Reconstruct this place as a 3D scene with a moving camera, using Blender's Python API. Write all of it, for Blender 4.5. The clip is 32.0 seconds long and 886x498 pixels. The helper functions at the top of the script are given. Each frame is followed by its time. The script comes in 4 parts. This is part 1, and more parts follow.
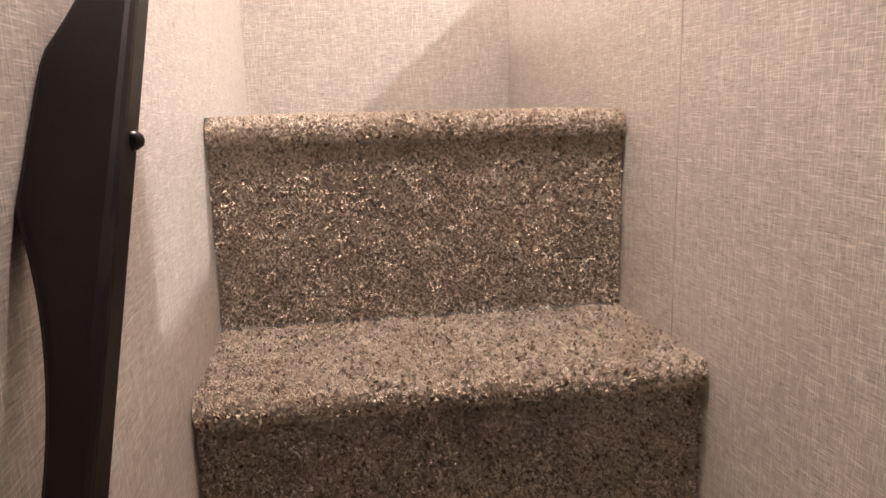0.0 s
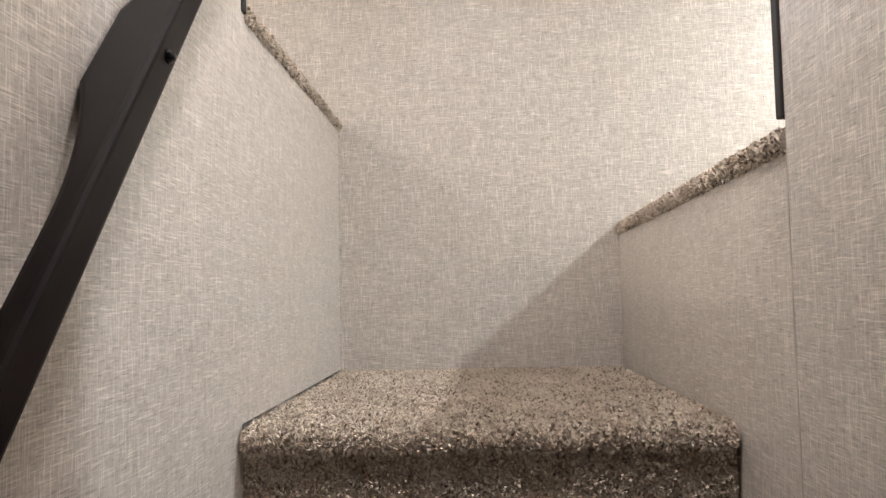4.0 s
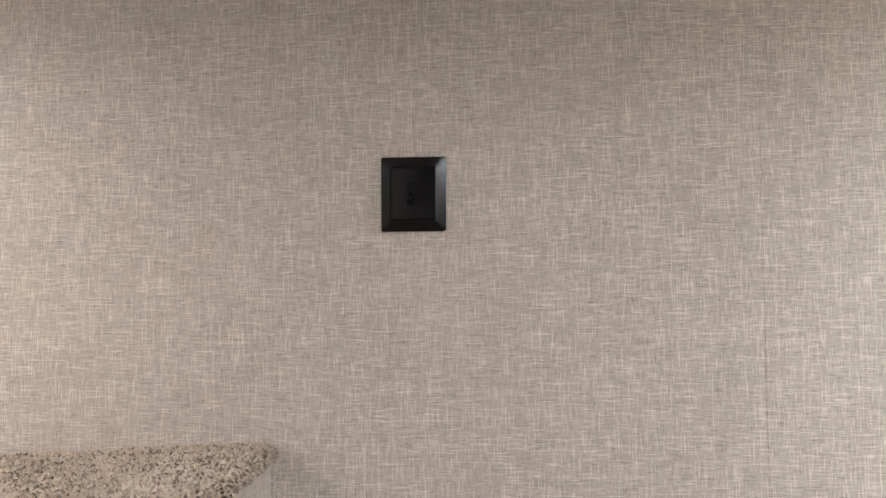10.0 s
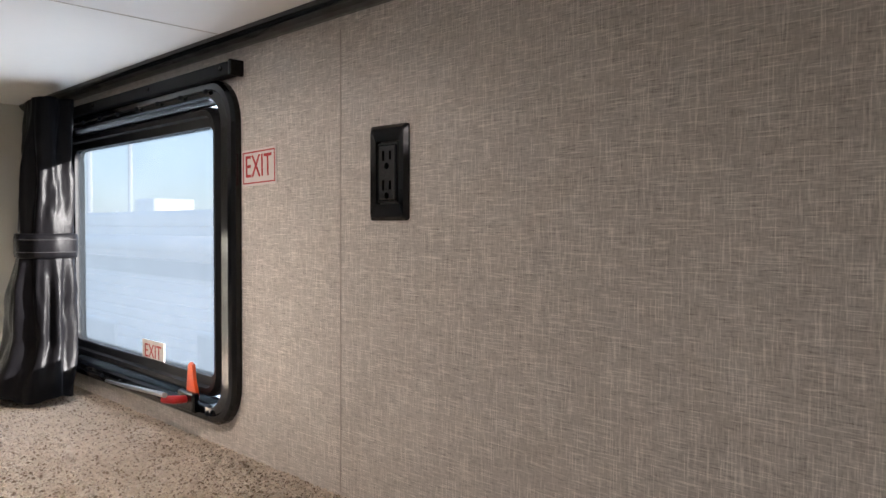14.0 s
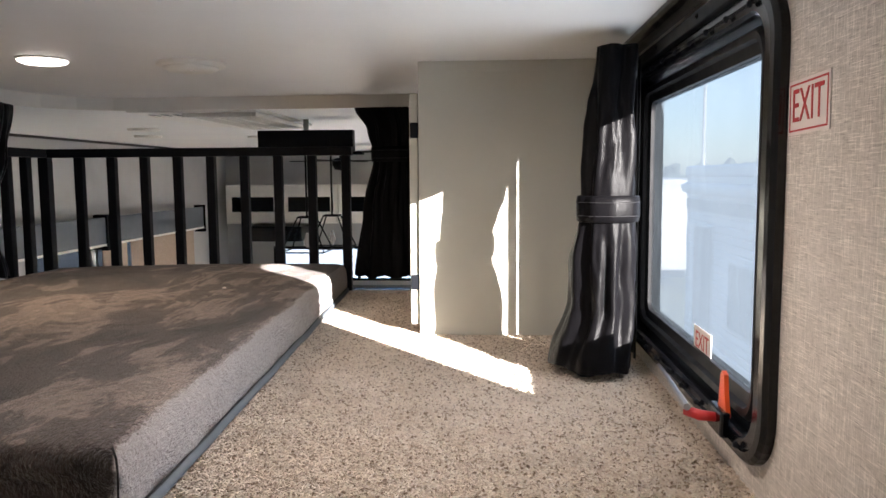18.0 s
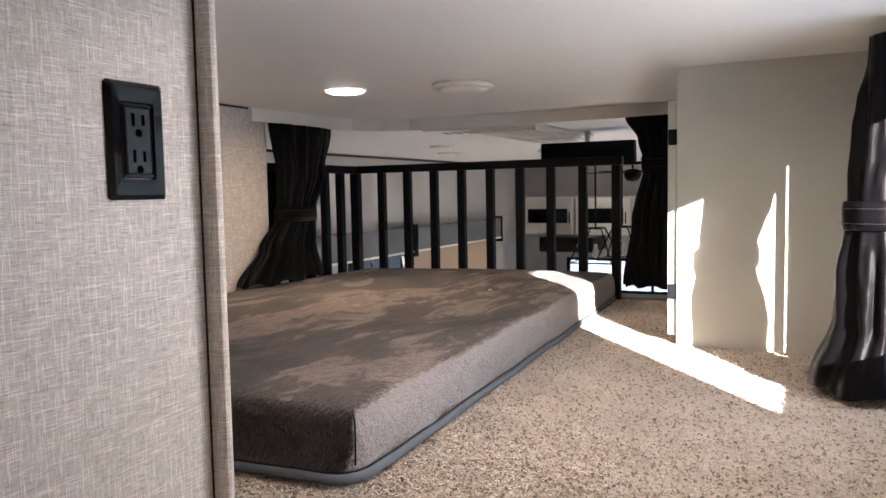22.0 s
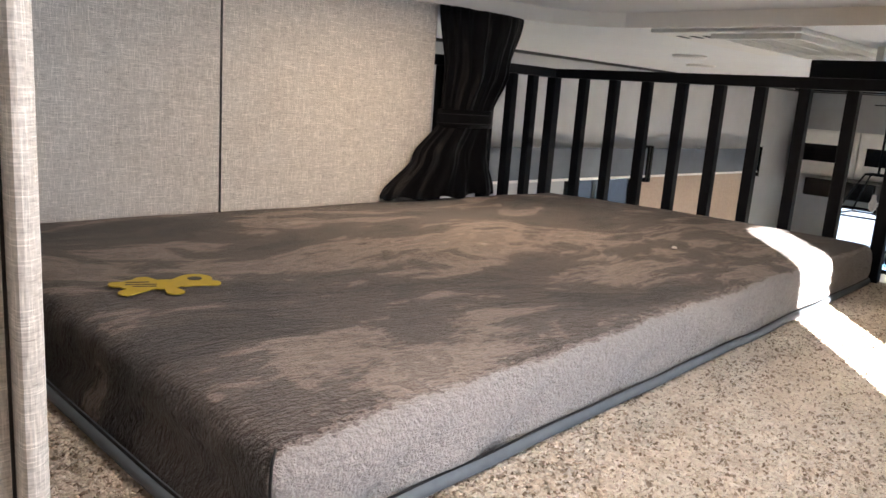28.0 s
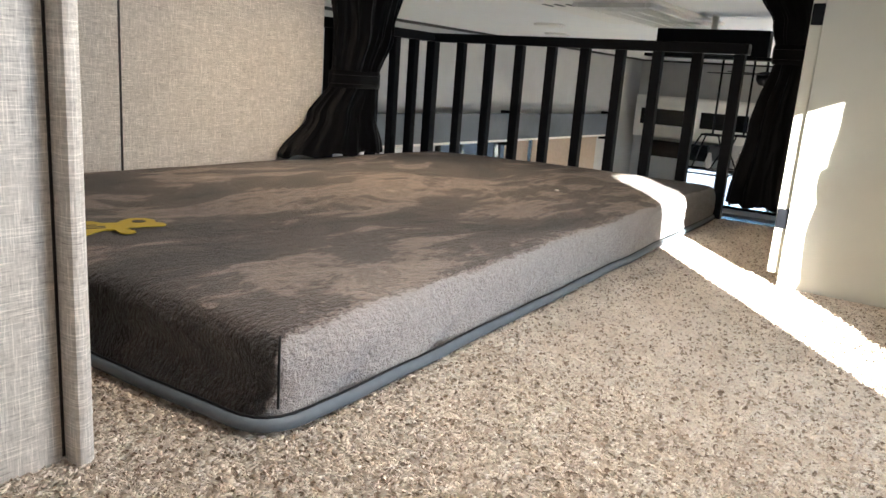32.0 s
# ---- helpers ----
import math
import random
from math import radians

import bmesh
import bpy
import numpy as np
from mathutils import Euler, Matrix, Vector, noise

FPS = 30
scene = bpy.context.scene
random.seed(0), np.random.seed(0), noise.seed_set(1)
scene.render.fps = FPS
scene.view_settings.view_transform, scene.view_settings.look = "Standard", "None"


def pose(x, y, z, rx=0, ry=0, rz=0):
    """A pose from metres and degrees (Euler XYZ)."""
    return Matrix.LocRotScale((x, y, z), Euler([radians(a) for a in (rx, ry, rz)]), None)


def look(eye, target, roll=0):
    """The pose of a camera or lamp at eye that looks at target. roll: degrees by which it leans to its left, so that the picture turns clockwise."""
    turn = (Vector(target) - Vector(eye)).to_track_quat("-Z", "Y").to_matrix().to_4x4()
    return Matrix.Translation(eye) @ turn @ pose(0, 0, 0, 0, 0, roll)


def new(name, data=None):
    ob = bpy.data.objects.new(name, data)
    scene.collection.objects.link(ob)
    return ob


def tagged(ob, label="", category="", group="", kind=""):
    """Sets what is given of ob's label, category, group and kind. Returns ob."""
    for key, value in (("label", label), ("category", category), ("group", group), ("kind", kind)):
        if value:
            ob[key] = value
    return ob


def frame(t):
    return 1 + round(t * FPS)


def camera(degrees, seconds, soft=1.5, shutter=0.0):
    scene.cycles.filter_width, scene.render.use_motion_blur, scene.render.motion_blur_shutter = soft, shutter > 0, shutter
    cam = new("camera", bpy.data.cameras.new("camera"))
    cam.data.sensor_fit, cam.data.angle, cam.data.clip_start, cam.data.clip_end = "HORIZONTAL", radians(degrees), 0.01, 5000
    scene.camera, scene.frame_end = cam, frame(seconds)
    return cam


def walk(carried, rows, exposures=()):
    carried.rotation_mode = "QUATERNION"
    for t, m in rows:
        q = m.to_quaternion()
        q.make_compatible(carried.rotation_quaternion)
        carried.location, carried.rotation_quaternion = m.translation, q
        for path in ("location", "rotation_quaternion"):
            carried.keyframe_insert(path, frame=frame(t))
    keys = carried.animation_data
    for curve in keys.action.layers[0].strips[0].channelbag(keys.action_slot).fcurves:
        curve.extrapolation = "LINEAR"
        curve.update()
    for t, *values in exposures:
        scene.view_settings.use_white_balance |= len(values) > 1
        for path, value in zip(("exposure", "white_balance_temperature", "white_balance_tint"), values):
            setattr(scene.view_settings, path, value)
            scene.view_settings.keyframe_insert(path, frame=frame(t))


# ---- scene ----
cam = camera(61.4, 32.0, soft=1.5)
PATH = [
    (0, (0.154, -1.780, 1.207), (0.468, 0.160, 0.833), -1.4),
    (0.5, (0.167, -1.781, 1.217), (0.336, 0.186, 0.895), -1.3),
    (1, (0.179, -1.785, 1.230), (0.259, 0.192, 0.939), -0.9),
    (1.5, (0.189, -1.784, 1.252), (0.199, 0.198, 0.978), -0.8),
    (2, (0.196, -1.775, 1.277), (0.169, 0.214, 1.067), -1.0),
    (2.5, (0.219, -1.751, 1.294), (0.189, 0.245, 1.171), -0.5),
    (3, (0.254, -1.712, 1.318), (0.220, 0.287, 1.261), -0.2),
    (3.5, (0.289, -1.677, 1.343), (0.226, 0.322, 1.375), -0.9),
    (5.5, (0.300, -1.422, 1.413), (0.174, 0.548, 1.733), -0.3),
    (6, (0.310, -1.352, 1.516), (0.187, 0.617, 1.846), 0.4),
    (6.5, (0.332, -1.318, 1.650), (0.214, 0.652, 1.978), -0.4),
    (7, (0.352, -1.298, 1.711), (0.246, 0.676, 2.0085), -0.4),
    (7.5, (0.340, -1.262, 1.733), (0.2355, 0.714, 2.0165), 0.7),
    (8, (0.362, -1.198, 1.731), (0.228, 0.773, 2.0365), 1.4),
    (8.5, (0.333, -1.116, 1.716), (0.224, 0.855, 2.032), 1.6),
    (9, (0.312, -1.014, 1.778), (0.246, 0.972, 2.009), 1.5),
    (9.5, (0.267, -0.973, 1.860), (0.234, 1.015, 2.075), 1.2),
    (10, (0.287, -0.963, 1.957), (0.156, 1.03, 2.048), -0.4),
    (10.5, (0.322, -0.9, 1.978), (0.083, 1.082, 2.089), -1.3),
    (11, (0.361, -0.795, 2.047), (-0.031, 1.166, 2.093), -1.9),
    (11.5, (0.344, -0.757, 2.073), (-0.218, 1.161, 2.0), -1.0),
    (12, (0.336, -0.749, 2.077), (-0.396, 1.111, 2.024), 0.5),
    (12.5, (0.297, -0.729, 2.088), (-0.668, 1.022, 2.025), 1.3),
    (13, (0.257, -0.716, 2.088), (-0.879, 0.93, 2.031), 1.5),
    (13.5, (0.237, -0.677, 2.108), (-1.028, 0.87, 2.021), 0.7),
    (15.5, (0.136, -0.507, 2.078), (-1.655, 0.382, 2.049), 1.6),
    (16, (0.081, -0.442, 2.08), (-1.797, 0.217, 1.885), 0.8),
    (16.5, (0.058, -0.426, 2.085), (-1.874, 0.001, 1.794), -0.4),
    (17, (0.033, -0.392, 2.095), (-1.931, -0.148, 1.805), -0.8),
    (17.5, (0.015, -0.364, 2.115), (-1.968, -0.284, 1.868), -0.3),
    (18, (-0.008, -0.331, 2.126), (-1.994, -0.455, 1.931), -0.4),
    (18.5, (-0.017, -0.29, 2.126), (-1.988, -0.593, 1.978), -0.3),
    (19, (-0.022, -0.265, 2.124), (-1.964, -0.728, 2.004), -0.4),
    (19.5, (0.001, -0.245, 2.133), (-1.91, -0.824, 2.014), -0.4),
    (20, (0.003, -0.227, 2.133), (-1.877, -0.895, 1.996), -0.5),
    (20.5, (0.017, -0.209, 2.134), (-1.83, -0.96, 1.981), -1.0),
    (21, (0.037, -0.201, 2.138), (-1.767, -1.05, 1.982), -1.2),
    (21.5, (0.046, -0.194, 2.124), (-1.728, -1.105, 1.975), -1.0),
    (22, (0.027, -0.201, 2.115), (-1.756, -1.094, 1.964), -1.1),
    (22.5, (0.004, -0.239, 2.125), (-1.817, -1.047, 1.943), -1.1),
    (23, (-0.011, -0.252, 2.13), (-1.848, -1.016, 1.922), 0.6),
    (23.5, (-0.042, -0.263, 2.14), (-1.882, -1.019, 1.928), 1.0),
    (24, (-0.049, -0.259, 2.128), (-1.873, -1.041, 1.883), 0.7),
    (24.5, (-0.074, -0.262, 2.128), (-1.88, -1.078, 1.859), 2.6),
    (25, (-0.123, -0.252, 2.128), (-1.901, -1.126, 1.851), 3.5),
    (25.5, (-0.201, -0.246, 2.114), (-1.927, -1.207, 1.804), 3.4),
    (27.5, (-0.434, -0.253, 2.116), (-1.91, -1.544, 1.722), 4.5),
    (28, (-0.493, -0.268, 2.117), (-1.868, -1.663, 1.711), 4.2),
    (28.5, (-0.548, -0.288, 2.084), (-1.817, -1.763, 1.622), 4.2),
    (29, (-0.563, -0.295, 2.066), (-1.797, -1.778, 1.538), 3.9),
    (29.5, (-0.563, -0.292, 2.059), (-1.781, -1.778, 1.503), 3.6),
    (30, (-0.545, -0.287, 2.059), (-1.779, -1.763, 1.513), 3.2),
    (30.5, (-0.472, -0.272, 2.057), (-1.776, -1.699, 1.544), 2.7),
    (31, (-0.415, -0.253, 2.066), (-1.837, -1.572, 1.577), 2.8),
    (31.5, (-0.369, -0.248, 2.077), (-1.903, -1.442, 1.607), 3.8),
    (32, (-0.32, -0.243, 2.081), (-1.926, -1.346, 1.63), 4.2),
]
EXPOSURES = [(0, 5.95, 7000, 22), (0.8, 5.85, 6250, 11), (2.2, 5.4, 6250, 9), (3.2, 5.15, 6200, 9), (5.5, 5.0, 6150, 10), (8, 4.65, 6150, 11), (9.5, 4.5, 6100, 11), (11, 4.6, 6050, 10), (12, 4.55, 6100, 12), (13.2, 3.85, 6150, 12), (15.5, 3.1, 6300, 14), (17.2, 3.25, 6300, 13), (19, 3.4, 6400, 15), (21, 3.45, 6450, 19), (22.5, 3.5, 6350, 15), (25.5, 3.68, 6250, 13), (29, 3.82, 6350, 12), (30.2, 3.82, 6350, 10), (31, 3.77, 6250, 8), (32, 3.74, 6200, 7)]
walk(cam, [(t, look(eye, target, roll)) for t, eye, target, roll in PATH], EXPOSURES)

# ---- world, sun, lamps ----
SUN_DIR = Vector((0.78, 0.625, 0.25)).normalized()
world = bpy.data.worlds.new("sky")
scene.world = world
world.use_nodes = True
wn = world.node_tree.nodes
sky = wn.new("ShaderNodeTexSky")
sky.sky_type = "NISHITA"
sky.sun_disc = False
sky.dust_density, sky.ozone_density = 0.7, 3.5
sky.sun_elevation = math.asin(SUN_DIR.z)
sky.sun_rotation = math.atan2(SUN_DIR.x, SUN_DIR.y)
wn["Background"].inputs[1].default_value = 0.15
world.node_tree.links.new(sky.outputs[0], wn["Background"].inputs[0])
sun = new("sun", bpy.data.lights.new("sun", "SUN"))
sun.data.energy, sun.data.angle, sun.data.color = 5.0, radians(0.5), (1.0, 0.95, 0.88)
sun.matrix_basis = look((4, 4, 6), Vector((4, 4, 6)) - SUN_DIR)


def lamp(x, y, z, watts, size, colour):
    ob = new("ceiling_lamp_light", bpy.data.lights.new("ceiling_lamp_light", "AREA"))
    ob.data.shape, ob.data.size, ob.data.energy, ob.data.color = "DISK", size, watts, colour
    ob.data.spread = radians(170)
    ob.matrix_basis = pose(x, y, z)
    return ob


CEIL = 2.405
LAMPS = [(-1.73, -1.375, 0.34, (1.0, 0.77, 0.54)), (-0.95, -0.477, 0.296, (1.0, 0.83, 0.70)), (1.62, -0.50, 0.70, (0.97, 1.0, 1.0)), (0.31, -1.08, 0.216, (1.0, 0.90, 0.85))]
for lx, ly, lw, colour in LAMPS:
    lamp(lx, ly, CEIL - 0.020, lw, 0.09, colour)

# added area lamp just outside the loft window, stands in for sky light
daylight = new("window_daylight", bpy.data.lights.new("window_daylight", "AREA"))
daylight.data.shape, daylight.data.size, daylight.data.size_y = "RECTANGLE", 1.3, 0.65
daylight.data.energy, daylight.data.color = 2.56, (0.76, 0.88, 1.0)
daylight.matrix_basis = look((-1.52, 0.105, 2.0), (-1.52, -0.895, 1.79))

# ---- materials ----


def material(name, colour=(0.5, 0.5, 0.5), rough=0.6, metal=0.0, **inputs):
    m = bpy.data.materials.new(name)
    m.use_nodes = True
    b = m.node_tree.nodes["Principled BSDF"]
    b.inputs["Base Color"].default_value = (*colour, 1)
    b.inputs["Roughness"].default_value = rough
    b.inputs["Metallic"].default_value = metal
    for k, v in inputs.items():
        b.inputs[k.replace("_", " ")].default_value = v
    return m


class Nodes:
    """Short hand for adding nodes to a material."""

    def __init__(self, m):
        self.tree = m.node_tree
        self.bsdf = m.node_tree.nodes["Principled BSDF"]

    def add(self, kind, **values):
        n = self.tree.nodes.new("ShaderNode" + kind)
        for k, v in values.items():
            if k.startswith("i_"):
                key = k[2:]
                n.inputs[int(key) if key.isdigit() else key.replace("_", " ")].default_value = v
            elif k == "operation":
                n.operation = v
            elif k == "data_type":
                n.data_type = v
            elif k == "blend_type":
                n.blend_type = v
        return n

    def link(self, a, b):
        self.tree.links.new(a, b)

    def math(self, op, a, b):
        n = self.add("Math", operation=op)
        for i, v in enumerate((a, b)):
            if isinstance(v, (int, float)):
                n.inputs[i].default_value = v
            else:
                self.link(v, n.inputs[i])
        return n.outputs[0]

    def ramp(self, fac, stops):
        n = self.add("ValToRGB")
        el = n.color_ramp.elements
        while len(el) < len(stops):
            el.new(0.5)
        for e, (p, c) in zip(el, stops):
            e.position, e.color = p, (*c, 1) if len(c) == 3 else c
        self.link(fac, n.inputs[0])
        return n.outputs[0]

    def mix(self, fac, a, b, blend="MIX"):
        n = self.add("Mix", data_type="RGBA", blend_type=blend)
        for sock, v in ((n.inputs[0], fac), (n.inputs[6], a), (n.inputs[7], b)):
            if isinstance(v, (int, float)):
                sock.default_value = v
            elif isinstance(v, tuple):
                sock.default_value = (*v, 1)
            else:
                self.link(v, sock)
        return n.outputs[2]

    def noise(self, vector, scale, detail=3.0, rough=0.5):
        n = self.add("TexNoise", i_Scale=scale, i_Detail=detail, i_Roughness=rough)
        if vector is not None:
            self.link(vector, n.inputs["Vector"])
        return n.outputs[0]

    def bump(self, height, strength, distance):
        n = self.add("Bump", i_Strength=strength, i_Distance=distance)
        self.link(height, n.inputs["Height"])
        self.link(n.outputs[0], self.bsdf.inputs["Normal"])


def linen_material(name, dark, light):
    """Printed linen wallboard: crossing threads of uneven length and brightness."""
    m = material(name, light, 0.42)
    n = Nodes(m)
    geo = n.add("NewGeometry")
    sep = n.add("SeparateXYZ")
    n.link(geo.outputs["Position"], sep.inputs[0])
    across = n.math("ADD", sep.outputs[0], sep.outputs[1])

    def threads(along, over, pitch, length, seed):
        """One grey value a thread: threads lie a pitch apart over one axis and change their tone along the other."""
        c = n.add("CombineXYZ")
        n.link(n.math("MULTIPLY", along, 1.0 / length), c.inputs[0])
        n.link(n.math("MULTIPLY", n.math("FLOOR", n.math("MULTIPLY", over, 1.0 / pitch), 0.0), 3.73), c.inputs[1])
        c.inputs[2].default_value = seed
        return n.noise(c.outputs[0], 1.0, 1.0, 0.5)

    def level(f, lo, hi, top):
        return n.math("MULTIPLY", n.ramp(f, [(lo, (0.0,) * 3), (hi, (1.0,) * 3)]), top)

    up = sep.outputs[2]
    pale = n.math("ADD", level(threads(across, up, 0.0010, 0.032, 0.0), 0.53, 0.70, 0.36), level(threads(up, across, 0.0010, 0.034, 7.0), 0.53, 0.70, 0.36))
    deep = n.math("ADD", level(threads(across, up, 0.0011, 0.020, 21.0), 0.55, 0.75, 0.26), level(threads(up, across, 0.0012, 0.018, 27.0), 0.56, 0.76, 0.16))
    weave = n.math("MULTIPLY", n.math("SUBTRACT", n.math("ADD", threads(across, up, 0.0008, 0.008, 3.0), threads(up, across, 0.0008, 0.008, 11.0)), 1.0), 0.45)
    cloudy = n.math("MULTIPLY", n.math("SUBTRACT", n.noise(geo.outputs["Position"], 11.0, 3.0), 0.5), 0.16)
    cloth = n.math("ADD", n.math("SUBTRACT", pale, deep), n.math("ADD", weave, cloudy))
    mid = tuple(a * 0.52 + b * 0.48 for a, b in zip(dark, light))
    n.link(n.ramp(n.math("ADD", cloth, 0.46), [(0.0, dark), (0.45, mid), (1.0, light)]), n.bsdf.inputs["Base Color"])
    n.bump(cloth, 0.2, 0.001)
    return m


LINEN = linen_material("linen_wallboard", (0.25, 0.220, 0.190), (0.90, 0.84, 0.77))


def speckled(name, colours, scale, rough=0.9, bump=0.0):
    m = material(name, colours[0], rough)
    n = Nodes(m)
    geo = n.add("NewGeometry")
    f = n.noise(geo.outputs["Position"], scale, 4.0, 0.65)
    k = len(colours)
    n.link(n.ramp(f, [(0.3 + 0.4 * i / (k - 1), c) for i, c in enumerate(colours)]), n.bsdf.inputs["Base Color"])
    if bump:
        n.bump(f, bump, 0.002)
    return m


def carpet_material():
    m = material("frieze_carpet", (0.45, 0.37, 0.29), 0.95)
    n = Nodes(m)
    geo = n.add("NewGeometry")
    tone = n.ramp(geo.outputs["Random Per Island"], [(0.0, (0.30, 0.225, 0.160)), (0.11, (0.50, 0.405, 0.315)), (0.19, (0.82, 0.715, 0.60)), (0.8, (0.89, 0.795, 0.68)), (1.0, (0.88, 0.80, 0.71))])
    big = n.noise(geo.outputs["Position"], 14.0, 3.0)
    tint = n.ramp(big, [(0.3, (0.86, 0.84, 0.82)), (0.7, (1.0, 1.0, 1.0))])
    fleck = n.ramp(n.noise(geo.outputs["Position"], 120.0, 2.0, 0.6), [(0.35, (0.84, 0.81, 0.78)), (0.47, (1.0, 1.0, 1.0))])
    n.link(n.mix(1.0, n.mix(1.0, tone, tint, "MULTIPLY"), fleck, "MULTIPLY"), n.bsdf.inputs["Base Color"])
    return m


CARPET = carpet_material()
CARPET_BASE = speckled("carpet_backing", [(0.31, 0.245, 0.190), (0.52, 0.43, 0.35), (0.68, 0.585, 0.49)], 330.0, 0.95, 0.6)


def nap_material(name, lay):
    """Brushed plush: the pile lies this way and that in streaks and hand marks; window light is painted paler on the
    long border and shade darker on the short one.
    """
    m = material(name, (0.14, 0.115, 0.105), 0.85)
    n = Nodes(m)
    geo = n.add("NewGeometry")
    warp = n.add("TexNoise", i_Scale=2.1, i_Detail=2.0)
    n.link(geo.outputs["Position"], warp.inputs["Vector"])
    vec = n.add("VectorMath", operation="ADD")
    n.link(geo.outputs["Position"], vec.inputs[0])
    less = n.add("VectorMath", operation="SCALE", i_Scale=0.4)
    n.link(warp.outputs["Color"], less.inputs[0])
    n.link(less.outputs[0], vec.inputs[1])

    def brushed(scale, turn, detail):
        mp = n.add("Mapping", i_Scale=scale, i_Rotation=(0, 0, turn))
        n.link(vec.outputs[0], mp.inputs[0])
        return n.noise(mp.outputs[0], 1.0, detail, 0.6)

    patches = brushed((2.6, 5.2, 3.0), 0.35, 4.0)
    marks = brushed((6.0, 15.0, 8.0), 0.7, 3.0)
    streaks = brushed((5.0, 36.0, 12.0), 0.25, 3.0)
    fine = n.noise(geo.outputs["Position"], 260.0, 3.0, 0.7)
    hair = n.add("Mapping", i_Scale=(70.0, 190.0, 150.0), i_Rotation=(0, 0, 0.5))
    n.link(geo.outputs["Position"], hair.inputs[0])
    tuft = n.noise(hair.outputs[0], 1.0, 3.0, 0.6)
    fac = n.math("ADD", patches, n.math("ADD", n.math("MULTIPLY", n.math("SUBTRACT", streaks, 0.5), 0.22), n.math("MULTIPLY", n.math("SUBTRACT", marks, 0.5), 0.46)))
    fac = n.math("ADD", fac, n.math("MULTIPLY", n.math("SUBTRACT", tuft, 0.5), 0.20))
    fac = n.math("ADD", fac, lay)
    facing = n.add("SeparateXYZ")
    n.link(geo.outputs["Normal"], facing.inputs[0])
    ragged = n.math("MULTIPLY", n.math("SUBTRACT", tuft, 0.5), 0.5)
    # window light painted in: faces towards +y get a paler colour
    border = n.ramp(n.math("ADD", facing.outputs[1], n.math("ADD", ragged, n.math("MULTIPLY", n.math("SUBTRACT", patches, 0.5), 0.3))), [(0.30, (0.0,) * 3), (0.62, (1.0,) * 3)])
    # shade painted in: faces towards +x get a darker colour
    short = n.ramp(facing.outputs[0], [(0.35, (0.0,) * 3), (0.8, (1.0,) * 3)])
    window_lit = n.math("ADD", 0.82, n.math("ADD", n.math("MULTIPLY", n.math("SUBTRACT", tuft, 0.5), 0.30), n.math("MULTIPLY", n.math("SUBTRACT", marks, 0.5), 0.10)))
    fac = n.math("ADD", fac, n.math("MULTIPLY", n.math("MULTIPLY", border, 0.9), n.math("SUBTRACT", window_lit, fac)))
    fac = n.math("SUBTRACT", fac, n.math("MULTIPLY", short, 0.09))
    # paler around a fixed point on the top
    spot_distance = n.add("VectorMath", operation="DISTANCE")
    n.link(geo.outputs["Position"], spot_distance.inputs[0])
    spot_distance.inputs[1].default_value = (-1.62, -1.18, 1.83)
    fac = n.math("ADD", fac, n.ramp(spot_distance.outputs["Value"], [(0.15, (0.075,) * 3), (1.0, (0.0,) * 3)]))
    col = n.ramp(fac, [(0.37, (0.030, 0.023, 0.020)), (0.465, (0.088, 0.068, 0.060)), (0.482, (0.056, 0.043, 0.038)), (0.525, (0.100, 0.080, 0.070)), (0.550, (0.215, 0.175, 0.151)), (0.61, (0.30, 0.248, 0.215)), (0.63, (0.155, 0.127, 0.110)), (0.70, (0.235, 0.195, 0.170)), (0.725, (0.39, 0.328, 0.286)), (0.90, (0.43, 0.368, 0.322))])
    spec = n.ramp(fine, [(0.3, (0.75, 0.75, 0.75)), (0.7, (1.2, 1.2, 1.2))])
    # bluish sky tint painted on the faces towards the window
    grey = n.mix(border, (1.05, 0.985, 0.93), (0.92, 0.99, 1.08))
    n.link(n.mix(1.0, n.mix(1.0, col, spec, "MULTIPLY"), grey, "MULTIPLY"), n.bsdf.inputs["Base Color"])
    n.bsdf.inputs["Sheen Weight"].default_value = 0.25
    n.bsdf.inputs["Sheen Roughness"].default_value = 0.4
    h = n.math("ADD", n.math("MULTIPLY", fine, 0.6), tuft)
    n.bump(h, 1.0, 0.010)
    return m


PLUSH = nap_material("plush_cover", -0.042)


def painted(name, colour, rough, scale=6.0, amount=0.06, bump=0.03, spec=0.5):
    m = material(name, colour, rough, Specular_IOR_Level=spec)
    n = Nodes(m)
    geo = n.add("NewGeometry")
    f = n.noise(geo.outputs["Position"], scale, 5.0, 0.6)
    lo = tuple(c * (1 - amount) for c in colour)
    hi = tuple(min(1, c * (1 + amount)) for c in colour)
    n.link(n.ramp(f, [(0.35, lo), (0.65, hi)]), n.bsdf.inputs["Base Color"])
    fine = n.noise(geo.outputs["Position"], 420.0, 2.0)
    n.bump(fine, bump, 0.001)
    r = n.ramp(f, [(0.3, (rough - 0.06,) * 3), (0.7, (rough + 0.06,) * 3)])
    n.link(r, n.bsdf.inputs["Roughness"])
    return m


